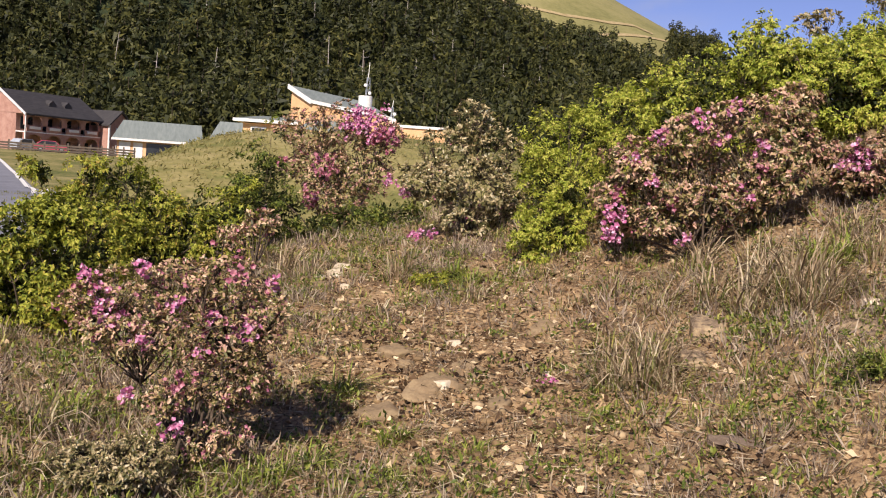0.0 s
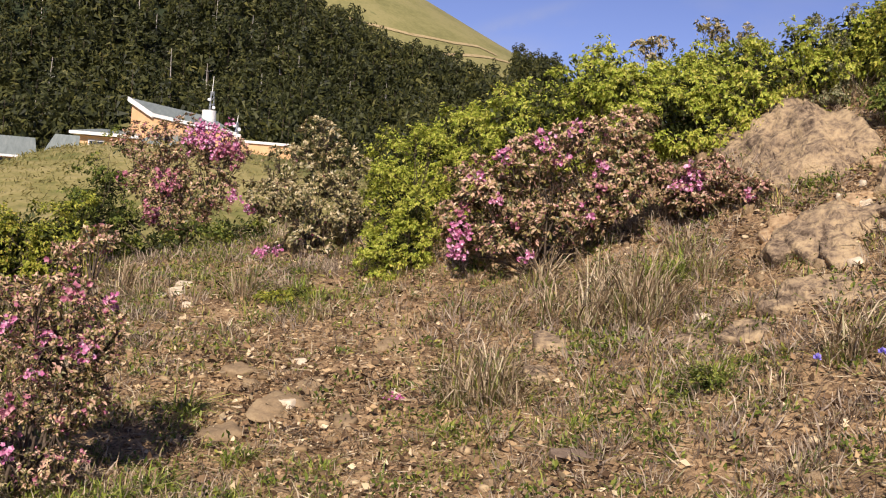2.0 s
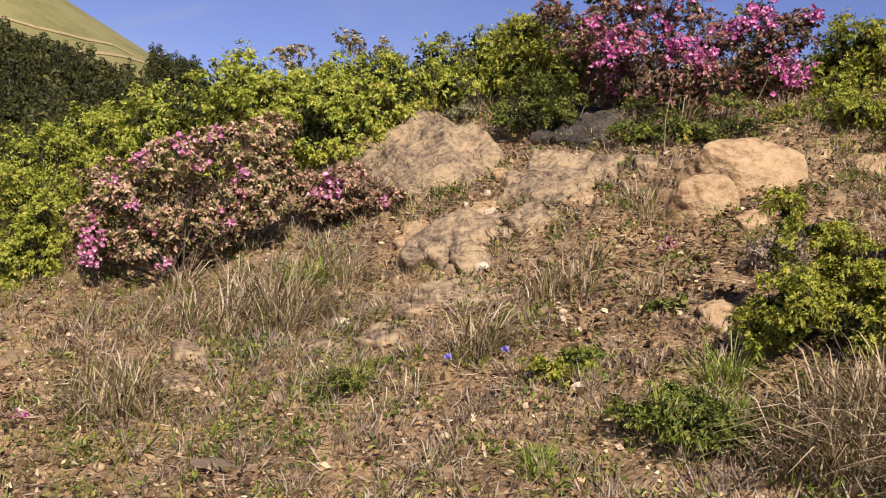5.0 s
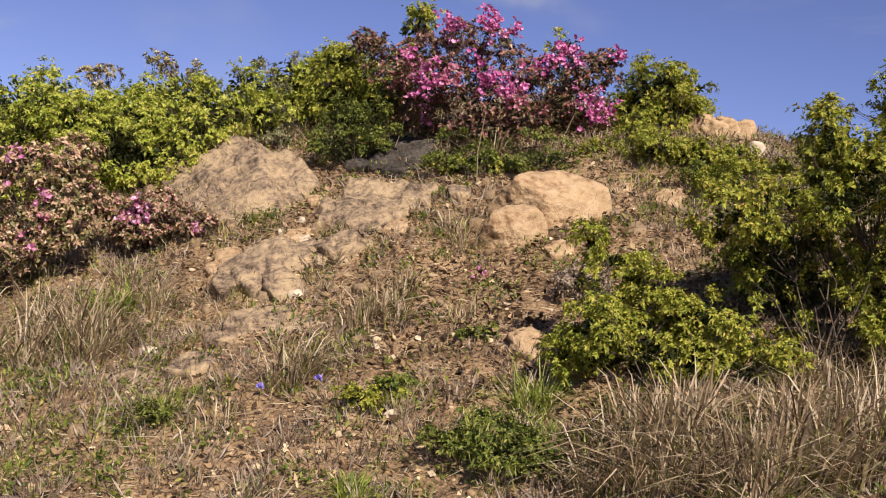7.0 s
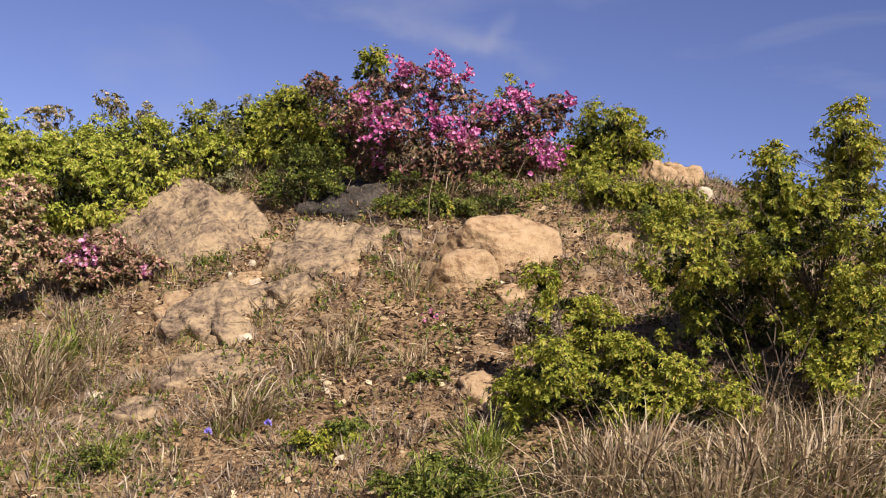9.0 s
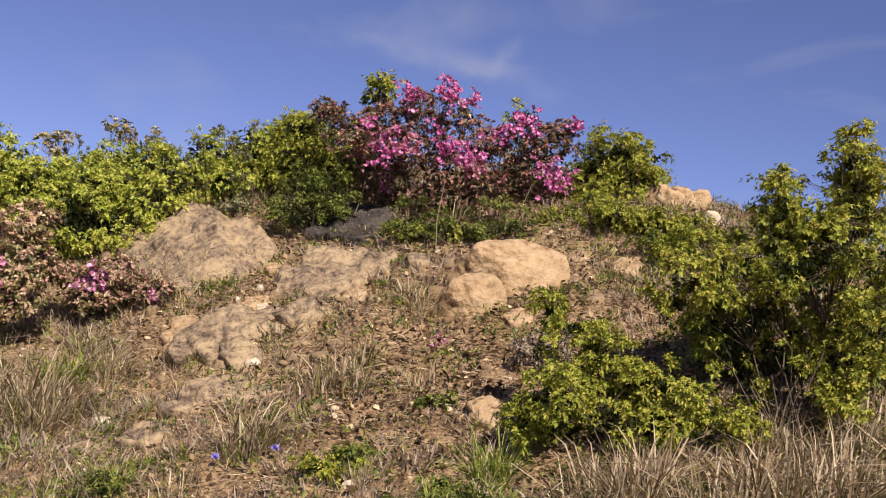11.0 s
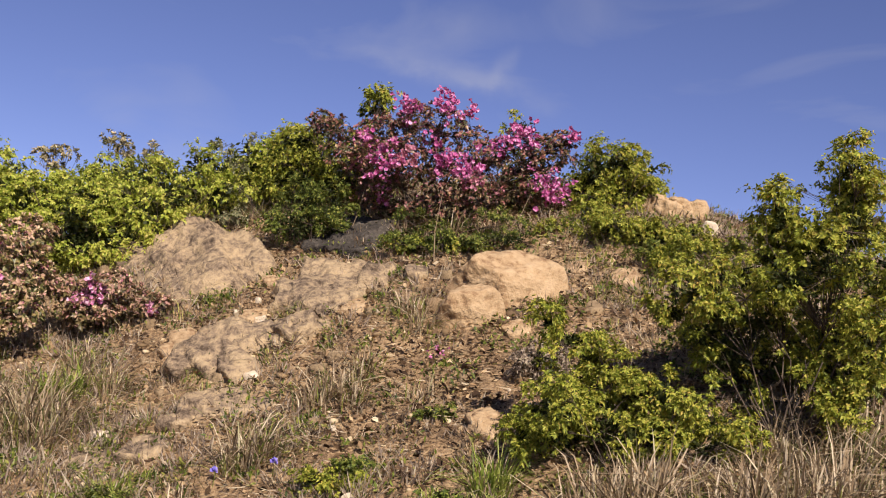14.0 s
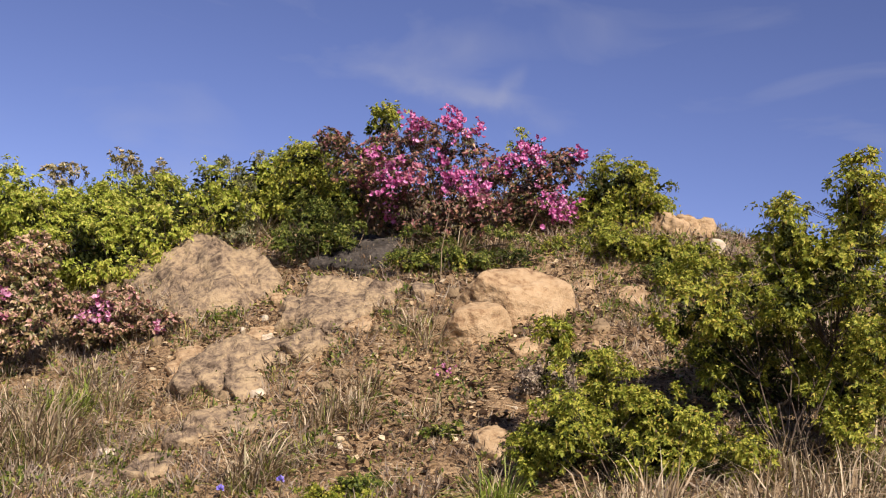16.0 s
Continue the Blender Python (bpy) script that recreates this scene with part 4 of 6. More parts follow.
rhodo("rhododendron_shrub", 1.83, 7.92, 13.0, "wide spreading rhododendron with pink blossom clusters above dry grass",
      [(-0.46, 0.64, 0.27, 0.19), (-0.64, 0.38, 0.18, 0.15), (-0.59, 0.22, 0.16, 0.13), (-0.07, 0.87, 0.31, 0.19), (0.27, 1.01, 0.31, 0.17), (0.55, 0.87, 0.27, 0.23), (-0.16, 0.5, 0.39, 0.23), (0.31, 0.57, 0.35, 0.23), (0.53, 0.63, 0.23, 0.19), (-0.26, 0.24, 0.31, 0.15), (0.13, 0.4, 0.31, 0.15), (0.6, 1.15, 0.2, 0.15)],
      [(-0.33, 0.85, 0.075), (-0.04, 0.99, 0.059), (-0.04, 0.91, 0.046), (0.19, 1.07, 0.055), (-0.6, 0.42, 0.055), (-0.61, 0.28, 0.109), (-0.62, 0.15, 0.08), (-0.5, 0.68, 0.059), (0.31, 0.51, 0.08), (0.4, 0.65, 0.046), (-0.34, 0.51, 0.067), (-0.1, 0.15, 0.054), (0.09, 0.82, 0.063), (0.4, 0.82, 0.05), (-0.19, 0.39, 0.059)],
      RHODO_PINK, 1500, 0.50, "rhododendron", 1.05)
rhodo("rhododendron_shrub", 2.99, 7.83, 20.9, "low rhododendron beside weathered rock with few pink blossoms",
      [(-0.24, 0.3, 0.2, 0.1), (0.06, 0.33, 0.24, 0.12), (0.33, 0.24, 0.2, 0.1), (-0.06, 0.14, 0.24, 0.12)],
      [(-0.07, 0.31, 0.108), (0.33, 0.22, 0.061), (-0.15, 0.26, 0.065)],
      RHODO_RED, 420, 0.30, "rhododendron", 1.05)
rhodo("rhododendron_shrub", 5.57, 7.24, 37.6, "rhododendron in full pink bloom on the ridge of the bank",
      [(-1.04, 0.78, 0.18, 0.11), (-0.78, 0.56, 0.27, 0.17), (-0.51, 0.78, 0.27, 0.17), (-0.13, 0.88, 0.36, 0.15), (-0.39, 0.49, 0.4, 0.19), (0.13, 0.64, 0.4, 0.22), (0.56, 0.67, 0.36, 0.2), (0.85, 0.7, 0.27, 0.17), (0.98, 0.83, 0.16, 0.07), (-0.51, 0.24, 0.27, 0.15), (0.16, 0.3, 0.44, 0.17), (0.77, 0.4, 0.31, 0.15), (0.03, 0.09, 0.35, 0.17)],
      [(-0.7, 0.67, 0.106), (-0.33, 0.95, 0.145), (0.0, 0.99, 0.169), (-0.53, 0.53, 0.144), (-0.32, 0.5, 0.144), (0.02, 0.53, 0.168), (-0.47, 0.39, 0.144), (0.15, 0.44, 0.144), (0.33, 0.48, 0.067), (0.2, 0.35, 0.119), (0.64, 0.83, 0.169), (0.46, 0.69, 0.096), (0.89, 0.43, 0.192), (1.05, 0.87, 0.087), (-0.76, 0.41, 0.096), (0.2, 0.99, 0.073), (-0.5, 0.2, 0.086), (0.32, 0.63, 0.096), (-0.12, 0.69, 0.096)],
      RHODO_DEEP, 1500, 0.45, "rhododendron", 1.05)
juniper("green_shrub", -2.58, 6.98, -20.3, "dense feathery green shrub on the edge of the bank",
      [(-0.1, 0.72, 0.32, 0.21), (0.17, 0.81, 0.29, 0.17), (-0.12, 0.43, 0.32, 0.24), (0.22, 0.56, 0.36, 0.21), (-0.07, 0.14, 0.29, 0.21), (0.13, 0.26, 0.22, 0.17), (-0.13, -0.08, 0.22, 0.14), (-0.42, 0.42, 0.29, 0.31), (-0.4, 0.07, 0.29, 0.24)],
      JUNI, 900, 0.50)
juniper("green_shrub", -2.64, 9.64, -15.3, "broad feathery green shrub with rounded crowns",
      [(-0.47, 0.84, 0.24, 0.23), (-0.23, 0.9, 0.29, 0.21), (0.07, 0.62, 0.38, 0.23), (0.41, 0.59, 0.38, 0.23), (-0.17, 0.46, 0.43, 0.28), (0.37, 0.34, 0.38, 0.23), (0.71, 0.56, 0.29, 0.23), (-0.93, 0.91, 0.14, 0.12), (0.95, 0.73, 0.24, 0.19)],
      JUNI, 1000, 0.55)
juniper("green_shrub", -1.84, 10.64, -9.8, "narrow upright dark green shrub",
      [(-0.09, 0.8, 0.16, 0.25), (0.14, 0.71, 0.21, 0.25), (-0.13, 0.58, 0.21, 0.2), (0.21, 1.29, 0.13, 0.15)],
      JUNI_DARK, 190, 0.30)
juniper("green_shrub", 0.84, 8.66, 5.6, "yellow-green feathery shrub low on the bank",
      [(-0.16, 0.21, 0.21, 0.16), (0.02, 0.31, 0.25, 0.2), (0.12, 0.14, 0.21, 0.16), (-0.1, 0.01, 0.21, 0.12), (0.13, 0.54, 0.17, 0.2)],
      JUNI_LIME, 480, 0.30)
juniper("green_shrub", 1.14, 10.44, 6.3, "yellow-green feathery shrub climbing the bank",
      [(-0.17, 0.61, 0.3, 0.19), (0.14, 0.73, 0.35, 0.2), (0.45, 0.91, 0.4, 0.22), (-0.31, 0.38, 0.25, 0.19), (0.11, 0.41, 0.35, 0.19), (0.02, 0.19, 0.25, 0.19)],
      JUNI_LIME, 760, 0.40)
juniper("green_shrub", 2.40, 10.22, 13.2, "tall mound of yellow-green feathery foliage",
      [(-0.53, 0.63, 0.4, 0.2), (-0.13, 0.76, 0.45, 0.24), (0.2, 1.03, 0.3, 0.25), (0.44, 1.14, 0.3, 0.2), (0.66, 0.9, 0.41, 0.25), (-0.3, 0.38, 0.5, 0.24), (0.29, 0.62, 0.51, 0.29), (0.8, 1.0, 0.3, 0.25), (1.06, 0.81, 0.3, 0.25), (0.98, 0.61, 0.3, 0.29), (1.27, 0.57, 0.31, 0.3), (1.29, 0.93, 0.31, 0.27), (1.49, 0.83, 0.31, 0.3), (0.63, 0.66, 0.35, 0.27), (0.87, 0.75, 0.3, 0.27), (0.37, 0.83, 0.3, 0.24)],
      JUNI_LIME, 1600, 0.50)
juniper("green_shrub", 4.21, 10.16, 22.5, "feathery green shrub along the skyline",
      [(-0.44, 0.48, 0.27, 0.21), (-0.15, 0.39, 0.32, 0.21), (0.13, 0.47, 0.32, 0.26), (0.53, 0.44, 0.32, 0.21), (0.85, 0.64, 0.27, 0.21), (-0.23, 0.1, 0.32, 0.26), (0.32, 0.26, 0.37, 0.21)],
      JUNI_LIME, 900, 0.45)
juniper("green_shrub", 5.09, 9.07, 29.3, "feathery green shrub above the weathered rock",
      [(-0.04, 0.4, 0.3, 0.2), (0.15, 0.62, 0.3, 0.2), (0.28, 0.31, 0.35, 0.24), (-0.28, 0.23, 0.25, 0.2), (0.15, 0.1, 0.4, 0.19)],
      JUNI, 650, 0.40)
juniper("green_shrub", 5.29, 8.49, 31.9, "dark green shrub behind the blooming rhododendron",
      [(-0.43, 0.59, 0.24, 0.19), (-0.06, 0.58, 0.34, 0.24), (-0.34, 0.28, 0.34, 0.23), (0.07, 0.27, 0.39, 0.28), (0.31, 1.05, 0.2, 0.12), (0.19, 0.71, 0.24, 0.24)],
      JUNI, 600, 0.40)
juniper("green_shrub", 7.13, 6.73, 46.6, "feathery green shrub on the stony ridge",
      [(-0.13, 0.4, 0.29, 0.23), (0.12, 0.51, 0.19, 0.12), (-0.21, 0.19, 0.24, 0.18), (0.18, 0.31, 0.19, 0.18), (0.32, 0.42, 0.1, 0.07), (-0.97, 0.77, 0.19, 0.12)],
      JUNI, 560, 0.35)
juniper("green_shrub", 4.11, 3.80, 47.2, "low spreading feathery green shrub beside dry grass",
      [(-0.38, 0.77, 0.07, 0.07), (-0.27, 0.69, 0.12, 0.08), (-0.12, 0.61, 0.13, 0.09), (-0.0, 0.51, 0.14, 0.09), (0.12, 0.42, 0.14, 0.1), (-0.41, 0.26, 0.12, 0.09), (-0.27, 0.34, 0.14, 0.11), (-0.1, 0.3, 0.17, 0.13), (0.1, 0.23, 0.17, 0.14), (0.3, 0.19, 0.17, 0.13), (0.49, 0.16, 0.16, 0.1), (0.66, 0.17, 0.1, 0.08), (-0.29, 0.16, 0.17, 0.12), (-0.02, 0.07, 0.2, 0.12), (0.23, 0.02, 0.17, 0.1), (0.42, 0.01, 0.14, 0.08), (-0.46, 0.14, 0.09, 0.09), (0.35, 0.35, 0.17, 0.13), (0.52, 0.28, 0.17, 0.12), (0.64, 0.24, 0.13, 0.1), (0.26, 0.4, 0.14, 0.12), (-0.14, 0.45, 0.14, 0.12)],
      JUNI, 1400, 0.45)
juniper("green_shrub", 4.78, 3.20, 56.2, "tall feathery green shrub with upright tips",
      [(-0.13, 1.3, 0.08, 0.13), (-0.14, 1.37, 0.07, 0.09), (-0.16, 1.22, 0.11, 0.1), (0.22, 1.54, 0.11, 0.08), (0.26, 1.39, 0.12, 0.11), (0.24, 1.46, 0.11, 0.11), (-0.16, 1.13, 0.14, 0.13), (-0.37, 0.97, 0.23, 0.13), (-0.53, 0.85, 0.23, 0.13), (-0.09, 0.91, 0.23, 0.16), (0.21, 1.49, 0.14, 0.11), (0.26, 1.23, 0.17, 0.16), (0.17, 1.0, 0.23, 0.16), (-0.66, 1.01, 0.14, 0.08), (0.48, 1.02, 0.23, 0.24), (0.03, 1.15, 0.14, 0.1), (0.14, 1.19, 0.14, 0.12), (-0.14, 1.05, 0.09, 0.13), (0.26, 1.29, 0.12, 0.13), (0.01, 1.0, 0.2, 0.13), (0.23, 1.44, 0.08, 0.13), (-0.13, 1.27, 0.07, 0.13), (0.15, 0.67, 0.18, 0.13), (0.28, 0.48, 0.13, 0.18), (0.12, 0.42, 0.12, 0.12), (-0.56, 0.62, 0.15, 0.1), (-0.38, 0.48, 0.15, 0.11), (-0.68, 0.73, 0.13, 0.09), (-0.42, 0.72, 0.15, 0.1), (-0.2, 0.71, 0.15, 0.1), (0.22, 0.25, 0.15, 0.1), (-0.05, 0.57, 0.12, 0.12), (0.31, 0.69, 0.15, 0.15), (-0.23, 0.33, 0.11, 0.09)],
      JUNI, 1900, 0.55, False)
# Lower part of the tall shrub; the darker leaf paints the shaded gap.
juniper("green_shrub", 5.28, 3.61, 55.6, "lower limbs of green shrub, shade put into a darker leaf colour",
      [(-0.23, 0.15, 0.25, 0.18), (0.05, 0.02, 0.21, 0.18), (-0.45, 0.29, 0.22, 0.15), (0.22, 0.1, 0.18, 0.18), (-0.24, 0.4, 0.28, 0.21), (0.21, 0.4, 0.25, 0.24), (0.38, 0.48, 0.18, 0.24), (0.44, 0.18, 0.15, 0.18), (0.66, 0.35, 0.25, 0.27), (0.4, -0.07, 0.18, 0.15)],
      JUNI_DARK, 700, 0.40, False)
juniper("creeping_shrub", 5.19, 6.71, 37.7, "low green creeping shrub above the tan boulder",
      [(-0.24, 0.06, 0.12, 0.06), (0.1, 0.08, 0.16, 0.06), (0.32, 0.13, 0.12, 0.05)],
      JUNI, 80, 0.20)
juniper("creeping_shrub", 6.38, 6.13, 46.1, "low green creeping shrub among pale stones",
      [(-0.06, 0.15, 0.21, 0.12), (0.13, 0.05, 0.21, 0.1), (-0.32, 0.04, 0.17, 0.1)],
      JUNI, 150, 0.20)
juniper("creeping_shrub", 4.91, 8.25, 30.8, "low green creeping shrub beside the rock",
      [(-0.11, 0.09, 0.23, 0.11), (0.14, 0.06, 0.19, 0.09)],
      JUNI_DARK, 110, 0.20)
juniper("creeping_shrub", 6.17, 5.28, 49.4, "small green shrub between rocks",
      [(-0.01, 0.1, 0.2, 0.09)],
      JUNI_DARK, 90, 0.18)
juniper("heath_shrub", 4.52, 4.78, 43.4, "grey-green heath cushion on stony soil",
      [(0.01, 0.12, 0.19, 0.11)],
      HEATH, 130, 0.20)
# Low plants; shade below the rhododendron is put into their darker leaf.
juniper("creeping_shrub", 5.19, 6.98, 36.7, "low green growth under the blooming rhododendron, darkened for its shade",
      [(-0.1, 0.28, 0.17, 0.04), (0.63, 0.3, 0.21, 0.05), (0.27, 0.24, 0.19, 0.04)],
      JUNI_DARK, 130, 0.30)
juniper("herb_patch", 3.26, 3.75, 41.0, "low green herbs beside tall dry grass",
      [(-0.08, 0.2, 0.09, 0.05), (0.04, 0.12, 0.1, 0.05), (-0.2, 0.24, 0.07, 0.03), (-0.11, 0.04, 0.11, 0.04), (0.16, 0.05, 0.11, 0.04)],
      JUNI_DARK, 95, 0.20)
juniper("herb_patch", 3.10, 4.85, 32.5, "low green herbs on stony soil",
      [(-0.01, 0.05, 0.12, 0.06), (0.2, 0.07, 0.08, 0.04)],
      JUNI, 90, 0.20)
juniper("herb_patch", 2.20, 5.41, 22.1, "small olive-green heath bush on bare soil",
      [(-0.01, 0.09, 0.12, 0.08), (-0.09, 0.04, 0.09, 0.05)],
      JUNI_DARK, 80, 0.20)
juniper("herb_patch", 3.89, 4.92, 38.4, "creeping green herbs among stones",
      [(-0.0, 0.03, 0.18, 0.04), (0.19, 0.04, 0.09, 0.03)],
      JUNI_DARK, 60, 0.20)
juniper("creeping_shrub", 6.36, 5.56, 48.8, "low brownish-green shrub below the skyline rock",
      [(-0.31, 0.2, 0.22, 0.1), (0.03, 0.13, 0.29, 0.11), (0.33, 0.06, 0.22, 0.11), (0.24, 0.21, 0.14, 0.07)],
      JUNI, 260, 0.25)
juniper("creeping_shrub", 0.05, 8.53, 0.3, "bright green herb patch at the foot of shrubs",
      [(0.08, 0.07, 0.16, 0.05), (-0.11, 0.02, 0.12, 0.04), (-0.22, -0.03, 0.1, 0.04)],
      JUNI, 80, 0.25)
juniper("green_shrub", 1.02, 9.14, 6.4, "yellow-green feathery shrub filling the foot of the bank",
      [(-0.25, 0.75, 0.23, 0.2), (0.06, 0.93, 0.25, 0.2), (-0.05, 0.48, 0.29, 0.26), (-0.21, 0.09, 0.24, 0.24), (0.35, 0.72, 0.28, 0.24), (0.42, 1.05, 0.26, 0.21), (-0.33, -0.18, 0.19, 0.14)],
      JUNI_LIME, 760, 0.40)
juniper("green_shrub", 2.62, 9.55, 15.4, "dense wall of yellow-green feathery foliage",
      [(-0.78, 0.58, 0.3, 0.21), (-0.41, 0.82, 0.3, 0.23), (-0.04, 0.93, 0.3, 0.21), (0.38, 0.89, 0.27, 0.21), (0.79, 0.93, 0.27, 0.23), (-0.52, 0.42, 0.38, 0.28), (0.04, 0.54, 0.43, 0.28), (0.55, 0.57, 0.43, 0.28)],
      JUNI_LIME, 900, 0.45)
juniper("green_shrub", 3.46, 9.06, 20.9, "feathery green shrub closing the skyline",
      [(-0.53, 0.55, 0.26, 0.19), (-0.17, 0.64, 0.24, 0.19), (-0.76, 0.59, 0.22, 0.19), (0.11, 0.65, 0.24, 0.19), (-0.33, 0.41, 0.31, 0.17), (0.48, 0.71, 0.26, 0.19), (0.9, 0.81, 0.22, 0.17), (0.3, 0.54, 0.3, 0.15)],
      JUNI_LIME, 760, 0.40)
juniper("creeping_shrub", 6.26, 5.89, 46.7, "low green brush covering the stony ridge",
      [(-0.5, 0.06, 0.18, 0.09), (-0.23, -0.01, 0.2, 0.1), (0.02, 0.1, 0.18, 0.11), (0.29, 0.08, 0.18, 0.1), (-0.09, -0.12, 0.14, 0.05), (0.51, 0.01, 0.17, 0.11)],
      JUNI, 330, 0.30)
juniper("green_shrub", 6.72, 6.43, 46.3, "feathery green shrub on the stony ridge",
      [(-0.08, 0.41, 0.24, 0.17), (0.1, 0.47, 0.18, 0.13), (-0.22, 0.3, 0.2, 0.19), (0.21, 0.28, 0.19, 0.14), (-0.02, 0.19, 0.3, 0.12)],
      JUNI, 330, 0.35)
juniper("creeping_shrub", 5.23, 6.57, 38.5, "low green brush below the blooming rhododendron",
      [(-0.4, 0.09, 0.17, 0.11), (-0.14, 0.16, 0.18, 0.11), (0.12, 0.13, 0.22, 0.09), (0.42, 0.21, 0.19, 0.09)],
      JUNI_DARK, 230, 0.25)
# Brush beside the rhododendron, in the darker leaf to paint the canopy's shade.
juniper("green_shrub", 4.58, 7.75, 30.6, "green shrub with the blooming rhododendron's shade put into its leaf colour",
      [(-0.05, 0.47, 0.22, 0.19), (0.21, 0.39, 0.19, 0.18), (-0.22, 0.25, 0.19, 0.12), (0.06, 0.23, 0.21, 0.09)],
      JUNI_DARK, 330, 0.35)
juniper("seedling_shrub", 4.37, 8.77, 26.5, "upright grey-green plumes above the green shrubs",
      [(-0.16, 0.85, 0.06, 0.14), (0.02, 0.79, 0.05, 0.11), (0.12, 0.92, 0.05, 0.13), (-0.07, 0.65, 0.08, 0.1), (0.1, 0.67, 0.07, 0.1)],
      PLUME, 90, 0.12)
juniper("herb_patch", 3.23, 4.05, 38.6, "low dark green weeds on shaded soil",
      [(-0.14, 0.04, 0.09, 0.05), (-0.01, 0.0, 0.1, 0.05), (0.1, 0.05, 0.1, 0.06), (0.04, -0.08, 0.1, 0.04)],
      JUNI_DARK, 110, 0.20)
juniper("herb_patch", 3.29, 3.72, 41.5, "coarse dark green weeds beside dry grass",
      [(-0.07, -0.01, 0.09, 0.06), (0.02, 0.07, 0.09, 0.09), (0.05, -0.08, 0.09, 0.06)],
      JUNI_DARK, 110, 0.20)
juniper("herb_patch", 3.28, 4.86, 34.0, "small dark green herbs on stony soil",
      [(0.0, 0.05, 0.08, 0.04), (0.15, 0.03, 0.08, 0.04), (-0.15, -0.13, 0.07, 0.04)],
      JUNI_DARK, 70, 0.15)
rhodo("rhododendron_shrub", 3.57, 10.93, 18.1, "lone leafy rhododendron sprigs against the sky",
      [(-0.13, 0.9, 0.12, 0.06), (0.05, 0.96, 0.14, 0.06), (-0.04, 0.8, 0.11, 0.06)],
      [],
      RHODO, 60, 0.12, "rhododendron", 1.05)
rhodo("rhododendron_shrub", 4.11, 10.74, 21.0, "sparse rhododendron sprigs above the green shrubs",
      [(-0.09, 0.94, 0.12, 0.08), (0.03, 0.86, 0.1, 0.11), (0.31, 0.85, 0.11, 0.11)],
      [],
      RHODO, 80, 0.15, "rhododendron", 1.05)


# ---- the far side of the meadow: road, houses, mast, car ----
BRICK = surface("brick_wall", [(0.3, rgb("8f685a")), (0.5, rgb("ab8373")), (0.7, rgb("c09c8c"))], 1.2, 9.0, 0.4, 0.9, 0.4, 0.03)
ORANGE = surface("orange_render", [(0.3, rgb("cf9c6c")), (0.5, rgb("deae7e")), (0.7, rgb("e8bf93"))], 0.4, 4.0, 0.3, 0.9, 0.2, 0.02)
DARKROOF = surface("dark_roof_tile", [(0.3, rgb("302e2e")), (0.5, rgb("403d3c")), (0.7, rgb("524e4c"))], 0.8, 6.0, 0.4, 0.7, 0.5, 0.05, bands=(1, 4, 1))
GREYROOF = surface("grey_sheet_roof", [(0.3, rgb("6a716c")), (0.5, rgb("7d847e")), (0.7, rgb("8e938b"))], 0.5, 5.0, 0.3, 0.6, 0.3, 0.03, bands=(6, 1, 1))
WHITE = surface("white_paint", [(0.3, rgb("d8d4cc")), (0.7, rgb("f0ece4"))], 1.0, 8.0, 0.3, 0.6, 0.1, 0.01)
PANE = surface("dark_window", [(0.3, rgb("1e2226")), (0.7, rgb("34383c"))], 1.0, 5.0, 0.2, 0.15, 0.0, 0.01, spec=0.6)
ASPHALT = surface("asphalt", [(0.3, rgb("6a6a70")), (0.5, rgb("7c7c82")), (0.7, rgb("8a8a8e"))], 0.6, 20.0, 0.4, 0.9, 0.3, 0.01)
FENCEWOOD = surface("fence_wood", [(0.3, rgb("4c4238")), (0.5, rgb("6b5f52")), (0.7, rgb("85786a"))], 2, 15, 0.4, 0.9, 0.4, 0.02)
CARPAINT = surface("red_car_paint", [(0.3, rgb("a8384a")), (0.7, rgb("c25868"))], 1, 5, 0.1, 0.3, 0.0, 0.01, spec=0.5)
SILVERPAINT = surface("silver_car_paint", [(0.3, rgb("9aa0a6")), (0.7, rgb("b9bec2"))], 1, 5, 0.1, 0.3, 0.0, 0.01, spec=0.5)
RUBBER = surface("tyre_rubber", [(0.3, rgb("1c1c1e")), (0.7, rgb("2c2c2e"))], 5, 30, 0.3, 0.8, 0.2, 0.005)
STEEL = surface("galvanised_steel", [(0.3, rgb("8a9096")), (0.7, rgb("b4b8bc"))], 3, 20, 0.3, 0.5, 0.1, 0.005, metal=0.4)
DUST = surface("dirt_track", [(0.3, rgb("8f7c56")), (0.5, rgb("a8946a")), (0.7, rgb("b8a47c"))], 0.3, 3.0, 0.3, 0.95, 0.3, 0.05)


def box(bm, x0, y0, z0, x1, y1, z1):
    v = [bm.verts.new(q) for q in ((x0, y0, z0), (x1, y0, z0), (x1, y1, z0), (x0, y1, z0), (x0, y0, z1), (x1, y0, z1), (x1, y1, z1), (x0, y1, z1))]
    for f in ((3, 2, 1, 0), (4, 5, 6, 7), (0, 1, 5, 4), (1, 2, 6, 5), (2, 3, 7, 6), (3, 0, 4, 7)):
        bm.faces.new([v[i] for i in f])


def boxed(*dims):
    bm = bmesh.new()
    box(bm, *dims)
    return bm


def prism(outline, y0, y1):
    """A closed outline in x and z, drawn out from y0 to y1."""
    bm = bmesh.new()
    a = [bm.verts.new((x, y0, z)) for x, z in outline]
    b = [bm.verts.new((x, y1, z)) for x, z in outline]
    n = len(a)
    bm.faces.new(a)
    bm.faces.new(b[::-1])
    for i in range(n):
        bm.faces.new([a[i], b[i], b[(i + 1) % n], a[(i + 1) % n]])
    return bm


